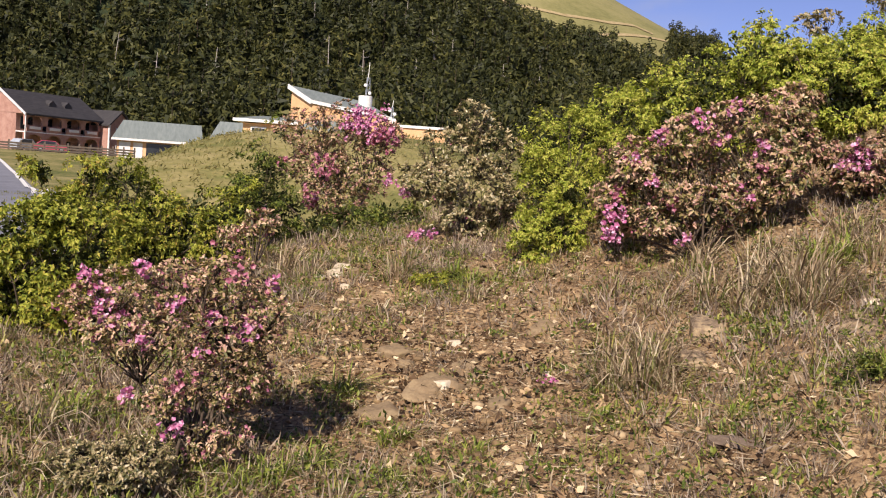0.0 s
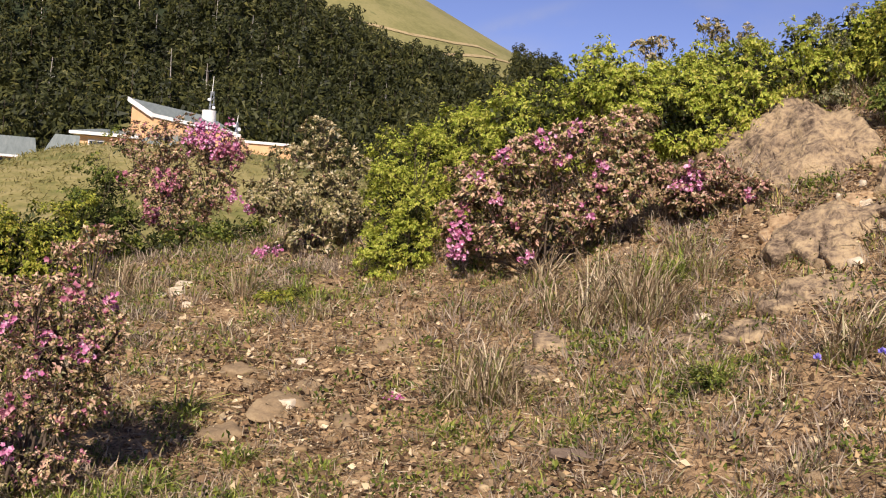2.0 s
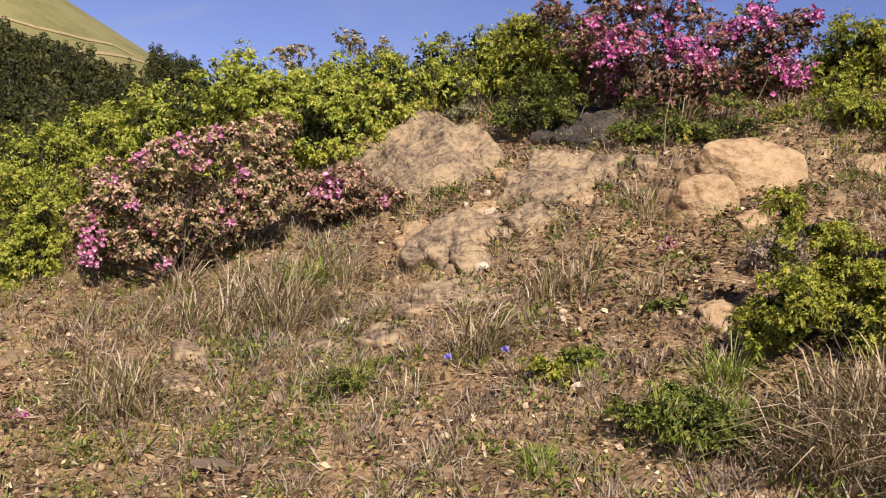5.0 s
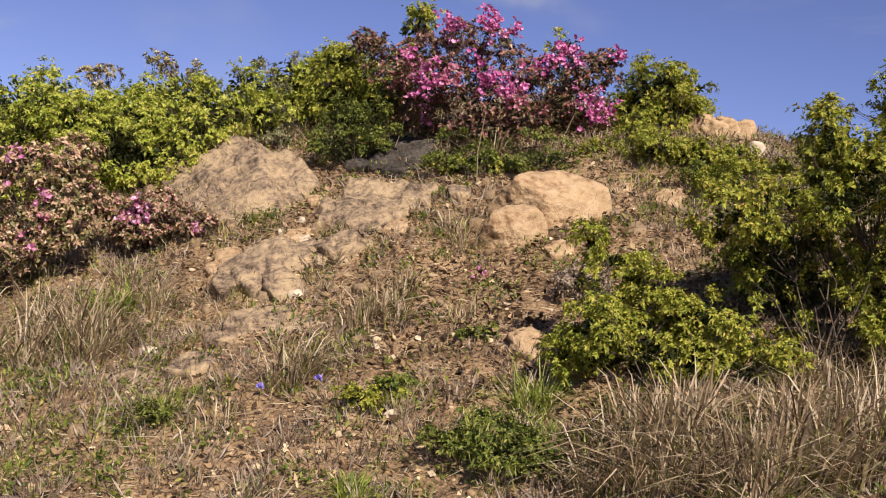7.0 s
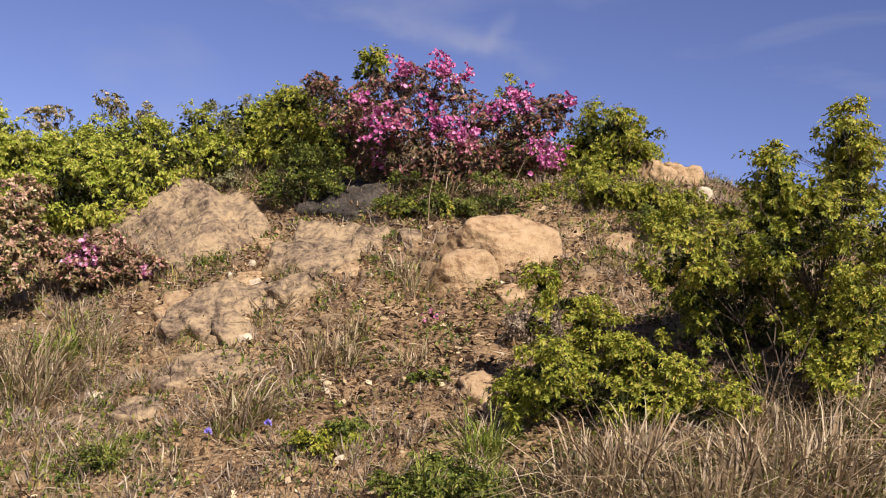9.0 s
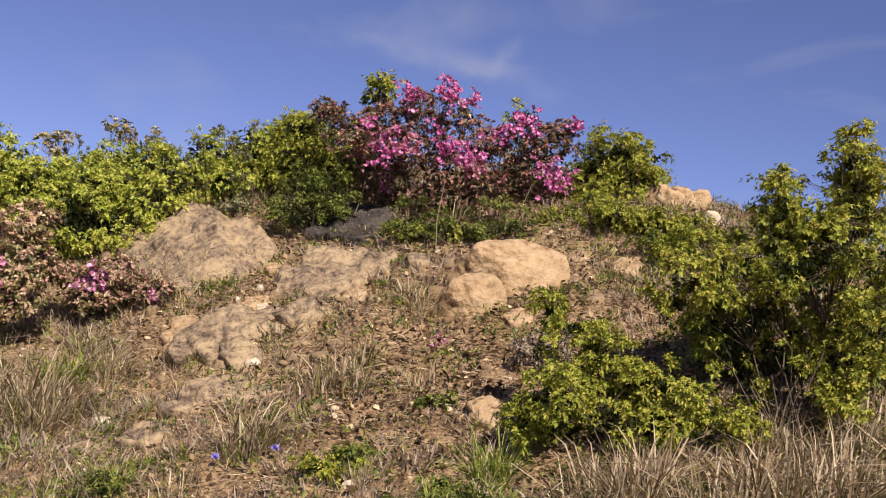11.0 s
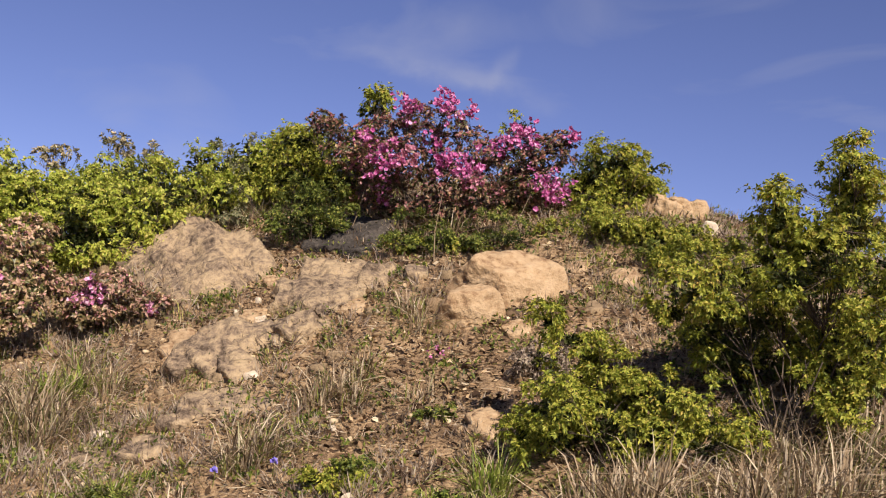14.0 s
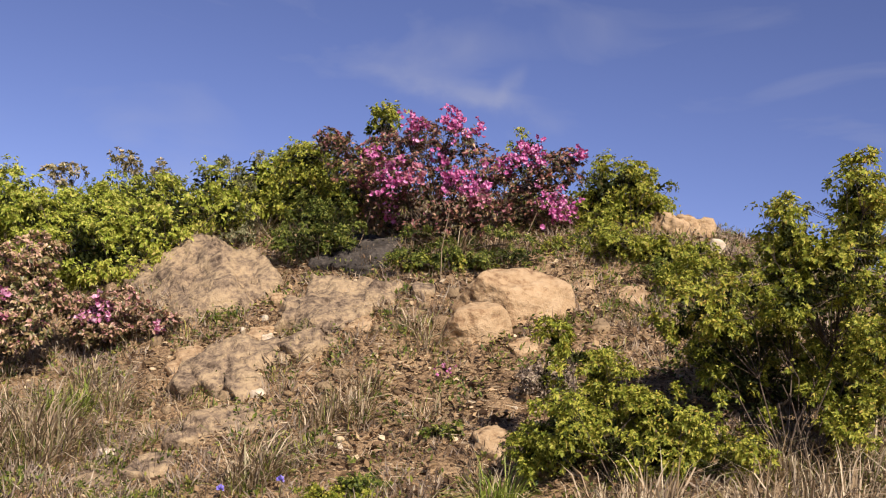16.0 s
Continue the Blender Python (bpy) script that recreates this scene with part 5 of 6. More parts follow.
def slab4(corners, thick):
    """A flat slab under four corners."""
    bm = bmesh.new()
    a = [bm.verts.new(c) for c in corners]
    b = [bm.verts.new((c[0], c[1], c[2] - thick)) for c in corners]
    bm.faces.new(a)
    bm.faces.new(b[::-1])
    for i in range(4):
        bm.faces.new([a[i], b[i], b[(i + 1) % 4], a[(i + 1) % 4]])
    return bm


def drape(name, line, width, lift, mat, label, category, kind="structure"):
    """A strip laid over the land along a line."""
    pts = []
    for (x0, y0), (x1, y1) in zip(line, line[1:]):
        k = max(2, int(math.hypot(x1 - x0, y1 - y0) / 4))
        pts += [(x0 + (x1 - x0) * i / k, y0 + (y1 - y0) * i / k) for i in range(k)]
    pts = np.array(pts + [line[-1]], float)
    d = unit(np.gradient(pts, axis=0))
    s = np.stack([-d[:, 1], d[:, 0]], 1) * width / 2
    rows = [pts + s * u for u in (-1, -0.33, 0.33, 1)]
    z = max(0, lift)
    v = np.concatenate([np.column_stack([r, ground(r[:, 0], r[:, 1]) + z]) for r in rows])
    n = len(pts)
    f = [(k * n + i, k * n + i + 1, (k + 1) * n + i + 1, (k + 1) * n + i) for k in range(3) for i in range(n - 1)]
    ob = new(name, raw_mesh(name, v, f, mats=(mat,), even=True))
    return tagged(ob, label, category, kind=kind)


drape("road", [(-60.3, 132.4), (-48.0, 109.1), (-39.6, 92.2), (-28.1, 65.8), (-16.3, 35.4), (-11.3, 22.4)], 7.0, 0.12, ASPHALT, "grey asphalt road curving past the meadow", "road")
drape("road_marking", [(-57.5, 133.9), (-45.1, 110.6), (-36.7, 93.5), (-25.2, 67.0), (-13.4, 36.6), (-8.3, 23.5)], 0.35, 0.16, WHITE, "white edge line painted along the asphalt road", "road marking")


def arch_wall(x0, x1, z0, z1, n, y, thick):
    """A wall pierced by n round-headed openings."""
    bm = bmesh.new()
    w = (x1 - x0) / n
    for k in range(n):
        a, b = x0 + k * w, x0 + (k + 1) * w
        p = 0.13 * w
        box(bm, a, y, z0, a + p, y + thick, z1)
        box(bm, b - p, y, z0, b, y + thick, z1)
        r = (w - 2 * p) / 2
        top, base = z1 - 0.25, z1 - 0.25 - r * 0.45
        box(bm, a + p, y, top, b - p, y + thick, z1)
        m = 8
        for i in range(m):
            q0, q1 = math.pi * i / m, math.pi * (i + 1) / m
            xs = [a + p + r - r * math.cos(q) for q in (q0, q1)]
            zs = [base + r * 0.45 * math.sin(q) for q in (q0, q1)]
            vv = [bm.verts.new(c) for c in ((xs[0], y, zs[0]), (xs[1], y, zs[1]), (xs[1], y, top), (xs[0], y, top), (xs[0], y + thick, zs[0]), (xs[1], y + thick, zs[1]), (xs[1], y + thick, top), (xs[0], y + thick, top))]
            for f in ((0, 1, 2, 3), (7, 6, 5, 4), (0, 4, 5, 1)):
                bm.faces.new([vv[j] for j in f])
    return bm


def guesthouse():
    """Two-storey brick house with arcades and a dark tiled roof."""
    L, D, Z1, Z2 = 17.0, 9.0, 2.7, 5.3
    top = thing("guesthouse", -61.2, 158.1, 0.9, "two-storey brick guesthouse with arched balconies and dark roof", "house", turn=69.8)
    part("wall", boxed(0, 1.6, -1.5, L, D, Z2), BRICK, top, "red brick walls")
    part("floor_slab", boxed(0, 0, Z1 - 0.15, L, 1.6, Z1), WHITE, top)
    part("arcade", arch_wall(0, L, Z1 + 0.9, Z2, 4, 0.0, 0.3), BRICK, top, "brick arches of the upper balcony")
    part("arcade", arch_wall(0, L, -0.6, Z1 - 0.15, 4, 0.0, 0.3), BRICK, top, "brick arches of the ground floor")
    for k in range(4):
        a = L / 4 * k
        part("balcony_wall", boxed(a + 0.5, 0.02, Z1, a + L / 4 - 0.5, 0.22, Z1 + 0.9), BRICK, top)
        part("planter", boxed(a + 1.0, -0.12, Z1 + 0.35, a + L / 4 - 1.0, 0.0, Z1 + 0.75), WHITE, top, "pale panel on the balcony wall")
        for z in (-0.4, Z1 + 0.1):
            w = part("window", boxed(a + 0.9, 1.52, z + 0.2, a + L / 4 - 0.9, 1.62, z + 2.0), PANE, top)
            part("frame", boxed(a + L / 8 - 0.06, 1.46, z + 0.2, a + L / 8 + 0.06, 1.52, z + 2.0), WHITE, w)
    half = D / 2
    bm = bmesh.new()
    for s in (-1, 1):
        e = half + s * (half + 0.5)
        vv = [bm.verts.new(c) for c in ((-0.4, e, Z2 - 0.3), (L + 0.3, e, Z2 - 0.3), (L + 0.3, half, Z2 + 3.1), (-0.4, half, Z2 + 3.1), (-0.4, e, Z2 - 0.05), (L + 0.3, e, Z2 - 0.05), (L + 0.3, half, Z2 + 3.4), (-0.4, half, Z2 + 3.4))]
        for f in ((3, 2, 1, 0), (4, 5, 6, 7), (0, 1, 5, 4), (1, 2, 6, 5), (2, 3, 7, 6), (3, 0, 4, 7)):
            bm.faces.new([vv[i] for i in f])
    roof = part("roof", bm, DARKROOF, top, "dark tiled pitched roof")
    for k in (7.5, 11.0):
        d = part("dormer", prism([(k - 0.8, Z2 + 1.2), (k + 0.8, Z2 + 1.2), (k + 0.8, Z2 + 1.7), (k, Z2 + 2.3), (k - 0.8, Z2 + 1.7)], 1.5, 3.2), DARKROOF, roof, "small gabled dormer")
    for x in (0.0, L - 0.3):
        bm = bmesh.new()
        vv = [bm.verts.new(c) for c in ((x, 0, Z2 - 0.1), (x, D, Z2 - 0.1), (x, half, Z2 + 3.0), (x + 0.3, 0, Z2 - 0.1), (x + 0.3, D, Z2 - 0.1), (x + 0.3, half, Z2 + 3.0))]
        for f in ((0, 1, 2), (5, 4, 3), (0, 2, 5, 3), (1, 4, 5, 2), (0, 3, 4, 1)):
            bm.faces.new([vv[i] for i in f])
        part("gable", bm, BRICK, top)
    part("barge_board", slab4([(-0.55, -0.5, Z2), (-0.38, -0.5, Z2), (-0.38, half, Z2 + 3.55), (-0.55, half, Z2 + 3.55)], 0.35), WHITE, top, "white board along the gable")
    part("barge_board", slab4([(-0.55, half, Z2 + 3.55), (-0.38, half, Z2 + 3.55), (-0.38, D + 0.5, Z2), (-0.55, D + 0.5, Z2)], 0.35), WHITE, top, "white board along the gable")
    part("downpipe", boxed(0.0, -0.14, -0.8, 0.14, 0.0, Z2), WHITE, top)
    # cross wing
    part("wing", boxed(L, -1.6, -1.5, L + 5.5, D - 1, Z2 - 0.4), BRICK, top, "brick wing with a gabled roof")
    part("wing_gable", prism([(L, Z2 - 0.4), (L + 5.5, Z2 - 0.4), (L + 2.75, Z2 + 1.6)], -1.6, -1.3), BRICK, top)
    bm = bmesh.new()
    for s in (-1, 1):
        e = L + 2.75 + s * 3.2
        vv = [bm.verts.new(c) for c in ((e, -2.0, Z2 - 0.75), (e, D - 1, Z2 - 0.75), (L + 2.75, D - 1, Z2 + 1.55), (L + 2.75, -2.0, Z2 + 1.55), (e, -2.0, Z2 - 0.5), (e, D - 1, Z2 - 0.5), (L + 2.75, D - 1, Z2 + 1.85), (L + 2.75, -2.0, Z2 + 1.85))]
        for f in ((3, 2, 1, 0), (4, 5, 6, 7), (0, 1, 5, 4), (1, 2, 6, 5), (2, 3, 7, 6), (3, 0, 4, 7)):
            bm.faces.new([vv[i] for i in f])
    part("wing_roof", bm, DARKROOF, top)
    for z in (-0.2, 2.5):
        w = part("window", boxed(L + 1.8, -1.68, z + 0.4, L + 3.6, -1.58, z + 1.7), PANE, top)
        part("frame", boxed(L + 1.65, -1.74, z + 0.25, L + 3.75, -1.66, z + 0.42), WHITE, w)
        part("frame", boxed(L + 1.65, -1.74, z + 1.68, L + 3.75, -1.66, z + 1.85), WHITE, w)
        part("frame", boxed(L + 1.65, -1.74, z + 0.42, L + 1.82, -1.66, z + 1.68), WHITE, w)
        part("frame", boxed(L + 3.58, -1.74, z + 0.42, L + 3.75, -1.66, z + 1.68), WHITE, w)
    part("corner_post", boxed(L - 0.1, -1.75, -1.0, L + 0.15, -1.5, Z2 - 0.4), WHITE, top)


guesthouse()


def shed(x0, y0, x1, y1, base, eave, ridge, depth, label, doors):
    """A long low building with a grey sheet roof; its front runs from one point to the other."""
    L = math.hypot(x1 - x0, y1 - y0)
    top = thing("shed", x0, y0, base, label, "shed", "grey-roofed sheds", math.degrees(math.atan2(y1 - y0, x1 - x0)))
    e, r = eave - base, ridge - base
    part("wall", prism([(0.3, -2), (L - 0.3, -2), (L - 0.3, e), (0.3, e)], 0.5, depth), ORANGE, top)
    part("roof", slab4([(-0.4, -0.4, e), (L + 0.4, -0.4, e), (L + 0.2, depth * 0.6, r), (0.9, depth * 0.6, r)], 0.18), GREYROOF, top, "pale grey sheet-metal roof")
    part("roof", slab4([(0.9, depth * 0.6, r), (L + 0.2, depth * 0.6, r), (L + 0.4, depth + 0.4, e), (-0.4, depth + 0.4, e)], 0.18), GREYROOF, top, "pale grey sheet-metal roof")
    part("eaves_board", boxed(-0.45, -0.5, e - 0.3, L + 0.45, -0.4, e + 0.02), WHITE, top, "white board along the eaves")
    for a, w, mat, nm in doors:
        part(nm, boxed(a, 0.42, -1.5, a + w, 0.52, e - 0.5), mat, top)


shed(-48.0, 157.5, -36.4, 160.5, 1.0, 3.55, 6.3, 8.0, "long low shed with a pale grey sheet roof", ((0.6, 1.6, WHITE, "door"), (2.6, 1.3, WHITE, "door"), (4.4, 5.0, PANE, "opening")))
shed(-35.0, 160.0, -29.8, 160.5, 1.0, 3.7, 7.1, 7.0, "small shed with a pale grey sheet roof", ((0.6, 1.5, WHITE, "door"),))


def lodge():
    """A rendered orange building with a single-pitch roof and flat wings."""
    top = thing("lodge", -15.0, 150.0, 1.0, "orange rendered building with a tilted grey roof and flat wings", "building")
    A, B, C = (-7.4, 0.0, 11.2), (-3.7, -4.0, 9.1), (6.7, -0.5, 7.7)
    D = tuple(A[i] + C[i] - B[i] for i in range(3))
    part("roof", slab4([A, B, C, D], 0.45), GREYROOF, top, "tilted pale grey roof")
    inset = lambda p: tuple(p[i] * 0.94 + sum(q[i] for q in (A, B, C, D)) / 4 * 0.06 for i in range(3))
    a, b, c, d = (inset(q) for q in (A, B, C, D))
    bm = bmesh.new()
    lo = [bm.verts.new((q[0], q[1], -2)) for q in (a, b, c, d)]
    hi = [bm.verts.new((q[0], q[1], q[2] - 0.45)) for q in (a, b, c, d)]
    bm.faces.new(hi)
    bm.faces.new(lo[::-1])
    for i in range(4):
        bm.faces.new([lo[i], lo[(i + 1) % 4], hi[(i + 1) % 4], hi[i]])
    part("wall", bm, ORANGE, top, "warm orange rendered walls")
    e = 0.16
    part("fascia", slab4([(A[0] - e, A[1] - e, A[2] + 0.1), (B[0] - e, B[1] - e, B[2] + 0.1), (B[0], B[1], B[2] + 0.1), (A[0], A[1], A[2] + 0.1)], 0.6), WHITE, top, "white edge of the roof")
    part("fascia", slab4([(B[0] - e, B[1] - e, B[2] + 0.08), (C[0] + e, C[1] - e, C[2] + 0.08), (C[0], C[1], C[2] + 0.08), (B[0], B[1], B[2] + 0.08)], 0.45), WHITE, top, "white edge of the roof")
    part("wing", boxed(-12.6, -4.0, -2, -5.5, 3.0, 5.6), ORANGE, top, "low wing with a flat roof")
    part("wing_roof", boxed(-13.8, -5.0, 5.7, -5.2, 3.4, 6.1), WHITE, top, "thin white flat roof")
    part("wing_canopy", slab4([(-13.6, -4.8, 6.12), (-5.3, -4.8, 6.12), (-5.3, 3.2, 6.9), (-11.5, 3.2, 6.9)], 0.1), GREYROOF, top)
    w = part("window", boxed(-11.4, -4.08, 3.4, -9.6, -3.98, 5.0), PANE, top)
    part("frame", boxed(-11.55, -4.14, 4.95, -9.45, -4.06, 5.15), WHITE, w)
    part("frame", boxed(-11.55, -4.14, 3.3, -11.38, -4.06, 4.95), WHITE, w)
    part("porch_roof", slab4([(-5.0, -7.0, 5.2), (1.2, -7.0, 5.2), (0.2, -4.0, 6.6), (-3.5, -4.0, 6.6)], 0.15), GREYROOF, top)
    part("wing", boxed(5.5, -0.2, -2, 14.2, 6.0, 6.5), ORANGE, top, "low wing with a flat roof")
    part("parapet_cap", boxed(5.3, -0.45, 6.5, 14.4, 6.2, 6.85), WHITE, top, "white cap along the wing")
    bm = bmesh.new()
    bmesh.ops.create_cone(bm, cap_ends=True, segments=20, radius1=0.95, radius2=0.95, depth=1.7, matrix=pose(2.9, 2.0, 9.7))
    part("water_tank", bm, WHITE, top, "white water tank on the roof")
    part("sign_board", boxed(6.6, -0.6, 6.9, 7.4, -0.5, 7.6), WHITE, top, "small white board")


lodge()


def lattice_mast(x, y, z0, h, w):
    top = thing("radio_mast", x, y, z0, "slim galvanised lattice mast with small antennas", "mast")
    legs = [(w * math.cos(q), w * math.sin(q)) for q in (0.3, 2.4, 4.5)]
    for a in legs:
        add_mesh("leg", *tubes(np.array([[a[0], a[1], 0.0]]), np.array([[a[0] * 0.4, a[1] * 0.4, h]]), 0.07, 0.05, 5, 0.0), STEEL, top)
    n = 8
    for k in range(n):
        z, z2 = h * k / n, h * (k + 1) / n
        for i in range(3):
            a, b = legs[i], legs[(i + 1) % 3]
            s, s2 = 1 - 0.6 * k / n, 1 - 0.6 * (k + 1) / n
            add_mesh("brace", *tubes(np.array([[a[0] * s, a[1] * s, z]]), np.array([[b[0] * s2, b[1] * s2, z2]]), 0.035, 0.035, 3, 0.0), STEEL, top)
    add_mesh("antenna", *tubes(np.array([[0, 0, h * 0.9]]), np.array([[0.1, 0, h * 1.35]]), 0.07, 0.04, 5, 0.0), WHITE, top)
    for dz, dx in ((0.62, 0.35), (0.8, -0.3)):
        bm = bmesh.new()
        bmesh.ops.create_cone(bm, cap_ends=True, segments=14, radius1=0.26, radius2=0.2, depth=0.15, matrix=pose(dx, -0.3, h * dz, 90, 0, 0))
        part("dish", bm, WHITE, top)


lattice_mast(-12.2, 156.0, 8.5, 6.0, 0.6)
lattice_mast(-8.2, 150.0, 7.6, 2.6, 0.3)


def fence():
    """A weathered board fence in front of the guesthouse."""
    x0, y0, x1, y1 = -58.5, 142.0, -43.5, 152.0
    L = math.hypot(x1 - x0, y1 - y0)
    top = thing("fence", x0, y0, gz(x0, y0), "weathered grey board fence along the yard", "fence", turn=math.degrees(math.atan2(y1 - y0, x1 - x0)))
    for k in range(13):
        part("post", boxed(k * L / 12 - 0.09, -0.09, -0.6, k * L / 12 + 0.09, 0.09, 1.35), FENCEWOOD, top)
    for z in (0.1, 0.45, 0.8):
        part("rail", boxed(-0.1, -0.14, z, L + 0.1, -0.09, z + 0.24), FENCEWOOD, top)


fence()


def car(x, y, turn, paint, label):
    top = thing("car", x, y, gz(x, y) + 0.05, label, "car", "parked cars", turn)
    part("body", prism([(-2.2, 0.35), (2.2, 0.35), (2.25, 0.75), (2.0, 0.95), (1.1, 1.02), (0.6, 1.5), (-1.2, 1.55), (-1.9, 1.05), (-2.2, 0.95)], -0.85, 0.85), paint, top)
    part("side_glass", prism([(0.95, 1.03), (0.5, 1.44), (-1.1, 1.48), (-1.7, 1.05)], -0.87, -0.85), PANE, top)
    part("side_glass", prism([(0.95, 1.03), (0.5, 1.44), (-1.1, 1.48), (-1.7, 1.05)], 0.85, 0.87), PANE, top)
    part("windscreen", slab4([(1.12, -0.7, 1.05), (1.12, 0.7, 1.05), (0.64, 0.7, 1.49), (0.64, -0.7, 1.49)], 0.03), PANE, top)
    for sx in (-1.35, 1.35):
        for sy in (-0.82, 0.82):
            bm = bmesh.new()
            bmesh.ops.create_cone(bm, cap_ends=True, segments=18, radius1=0.34, radius2=0.34, depth=0.22, matrix=pose(sx, sy, 0.34, 90, 0, 0))
            w = part("wheel", bm, RUBBER, top)
            bm = bmesh.new()
            bmesh.ops.create_cone(bm, cap_ends=True, segments=14, radius1=0.2, radius2=0.2, depth=0.24, matrix=pose(sx, sy, 0.34, 90, 0, 0))
            part("rim", bm, STEEL, w)
    for sy in (-0.6, 0.6):
        part("headlight", boxed(2.2, sy - 0.18, 0.62, 2.28, sy + 0.18, 0.8), WHITE, top)
    part("bumper", boxed(2.2, -0.8, 0.36, 2.3, 0.8, 0.56), paint, top)


car(-54.0, 149.0, 20, CARPAINT, "dull red car parked beside the fence")
car(-58.5, 151.5, 65, SILVERPAINT, "silver car parked in front of the guesthouse")

drape("dirt_track", [(13, 663), (37, 670), (64, 680), (94, 699), (113, 718), (126, 719)], 3.2, 0.5, DUST, "pale dirt track across the grassy hillside", "track")
drape("dirt_track", [(64, 654), (91, 676), (116, 701), (134, 716)], 3.2, 0.5, DUST, "pale dirt track across the grassy hillside", "track")


# ---- grass, heath and litter ----
DRY_TUFTS_LOW = (
    (1.14, 6.05, 0.31), (1.31, 5.93, 0.22), (0.99, 6.19, 0.23), (1.27, 6.24, 0.27), (1.24, 6.44, 0.27), (1.93, 6.73, 0.51),
    (2.18, 6.53, 0.46), (1.73, 7.07, 0.38), (1.23, 7.64, 0.24), (2.18, 6.90, 0.41), (-1.36, 9.39, 0.44), (-1.67, 9.75, 0.36),
    (-0.36, 8.77, 0.36), (-0.39, 7.84, 0.20), (0.26, 7.90, 0.25), (1.41, 7.09, 0.30), (-1.13, 9.10, 0.29), (-1.91, 5.22, 0.32),
    (-1.77, 4.66, 0.27), (2.24, 6.64, 0.47), (2.12, 6.87, 0.37), (2.43, 6.65, 0.33), (2.76, 6.94, 0.35), (2.96, 5.34, 0.28),
    (2.90, 5.41, 0.22), (3.67, 5.72, 0.28), (3.71, 5.55, 0.24), (1.11, 6.14, 0.39), (1.22, 6.06, 0.36), (1.02, 6.45, 0.31),
)
DRY_TUFTS_HIGH = (
    (2.34, 4.56, 0.16), (2.51, 5.27, 0.18), (4.43, 5.87, 0.27), (4.75, 8.95, 0.26), (4.55, 9.48, 0.27), (1.81, 7.71, 0.37),
    (1.91, 6.75, 0.25), (4.68, 3.20, 0.29), (4.79, 3.11, 0.32), (4.91, 3.04, 0.36), (5.06, 2.98, 0.36), (4.59, 3.26, 0.23),
    (4.88, 2.93, 0.32), (4.54, 3.32, 0.17), (3.70, 3.05, 0.43), (3.82, 2.87, 0.50), (4.01, 2.73, 0.53), (4.19, 2.61, 0.59),
    (3.51, 3.20, 0.32), (3.37, 3.39, 0.28), (3.75, 2.95, 0.45), (3.93, 2.80, 0.53), (4.09, 2.65, 0.56), (3.61, 3.13, 0.37),
    (3.44, 3.29, 0.30), (4.55, 2.82, 0.31), (3.47, 4.02, 0.19), (3.38, 3.59, 0.18), (3.20, 3.83, 0.18), (2.96, 5.41, 0.38),
)
DRY_TUFTS_TOP = (
    (3.05, 5.39, 0.29), (3.54, 5.70, 0.28), (3.91, 5.73, 0.25), (4.50, 6.10, 0.23), (2.29, 6.88, 0.56), (2.07, 7.21, 0.50),
    (2.73, 7.37, 0.32), (4.64, 9.75, 0.34), (4.85, 9.23, 0.27), (5.04, 8.21, 0.25), (5.45, 6.94, 0.27), (5.65, 6.70, 0.27),
    (6.33, 5.88, 0.22), (3.76, 5.61, 0.21), (3.99, 5.23, 0.20), (4.78, 9.80, 0.30), (5.00, 9.69, 0.26), (4.41, 9.57, 0.34),
    (4.22, 9.33, 0.32),
)
GREEN_TUFTS = (
    (0.23, 5.46, 0.12), (-0.20, 5.56, 0.13), (-0.17, 5.03, 0.11), (-0.56, 5.17, 0.17), (-0.51, 6.26, 0.20), (0.89, 5.78, 0.10),
    (1.57, 5.51, 0.11), (-1.83, 5.46, 0.27), (0.09, 8.66, 0.18), (0.22, 8.39, 0.17), (-0.04, 8.49, 0.15), (2.46, 7.13, 0.27),
    (2.61, 7.06, 0.27), (-0.71, 4.96, 0.16), (-0.85, 4.83, 0.16), (-1.00, 4.72, 0.13), (2.26, 5.55, 0.19), (2.63, 4.15, 0.18),
    (3.23, 4.07, 0.24), (3.64, 4.13, 0.31), (3.45, 3.82, 0.21), (3.29, 3.86, 0.19), (3.39, 4.27, 0.13), (2.68, 4.23, 0.12),
)
STALKS = (
    ((5.04, 6.58, 2.27), (5.01, 6.51, 2.92)),
    ((4.91, 7.67, 2.50), (4.99, 7.54, 3.04)),
    ((6.04, 6.85, 2.79), (6.11, 6.74, 3.09)),
    ((5.30, 3.22, 1.43), (5.24, 3.27, 2.14)),
    ((6.42, 7.03, 2.96), (6.44, 6.94, 3.29)),
    ((6.09, 4.83, 2.19), (6.16, 4.76, 2.07)),
)


def tuft_arrays(x, y, h, n, spread, width, bow=0.55, short=False):
    """One tuft: blades from a narrow foot, bowing outwards."""
    a = rng.random(n) * 2 * math.pi
    r = spread * np.sqrt(rng.random(n))
    px, py = x + np.cos(a) * r, y + np.sin(a) * r
    base = np.stack([px, py, ground(px, py) - 0.015], 1)
    lean = np.stack([np.cos(a), np.sin(a), np.zeros(n)], 1) * rng.uniform(0.1, 1.0, (n, 1)) + rng.normal(size=(n, 3)) * 0.55
    lean[:, 0] += 0.12
    lean /= np.maximum(1.0, np.linalg.norm(lean, axis=1, keepdims=True) / 1.1)
    return blades(base, lean, h * rng.uniform(0.3, 1.15, n), width * rng.uniform(0.6, 1.3, n), bow * rng.uniform(0.3, 2.0, n), short)


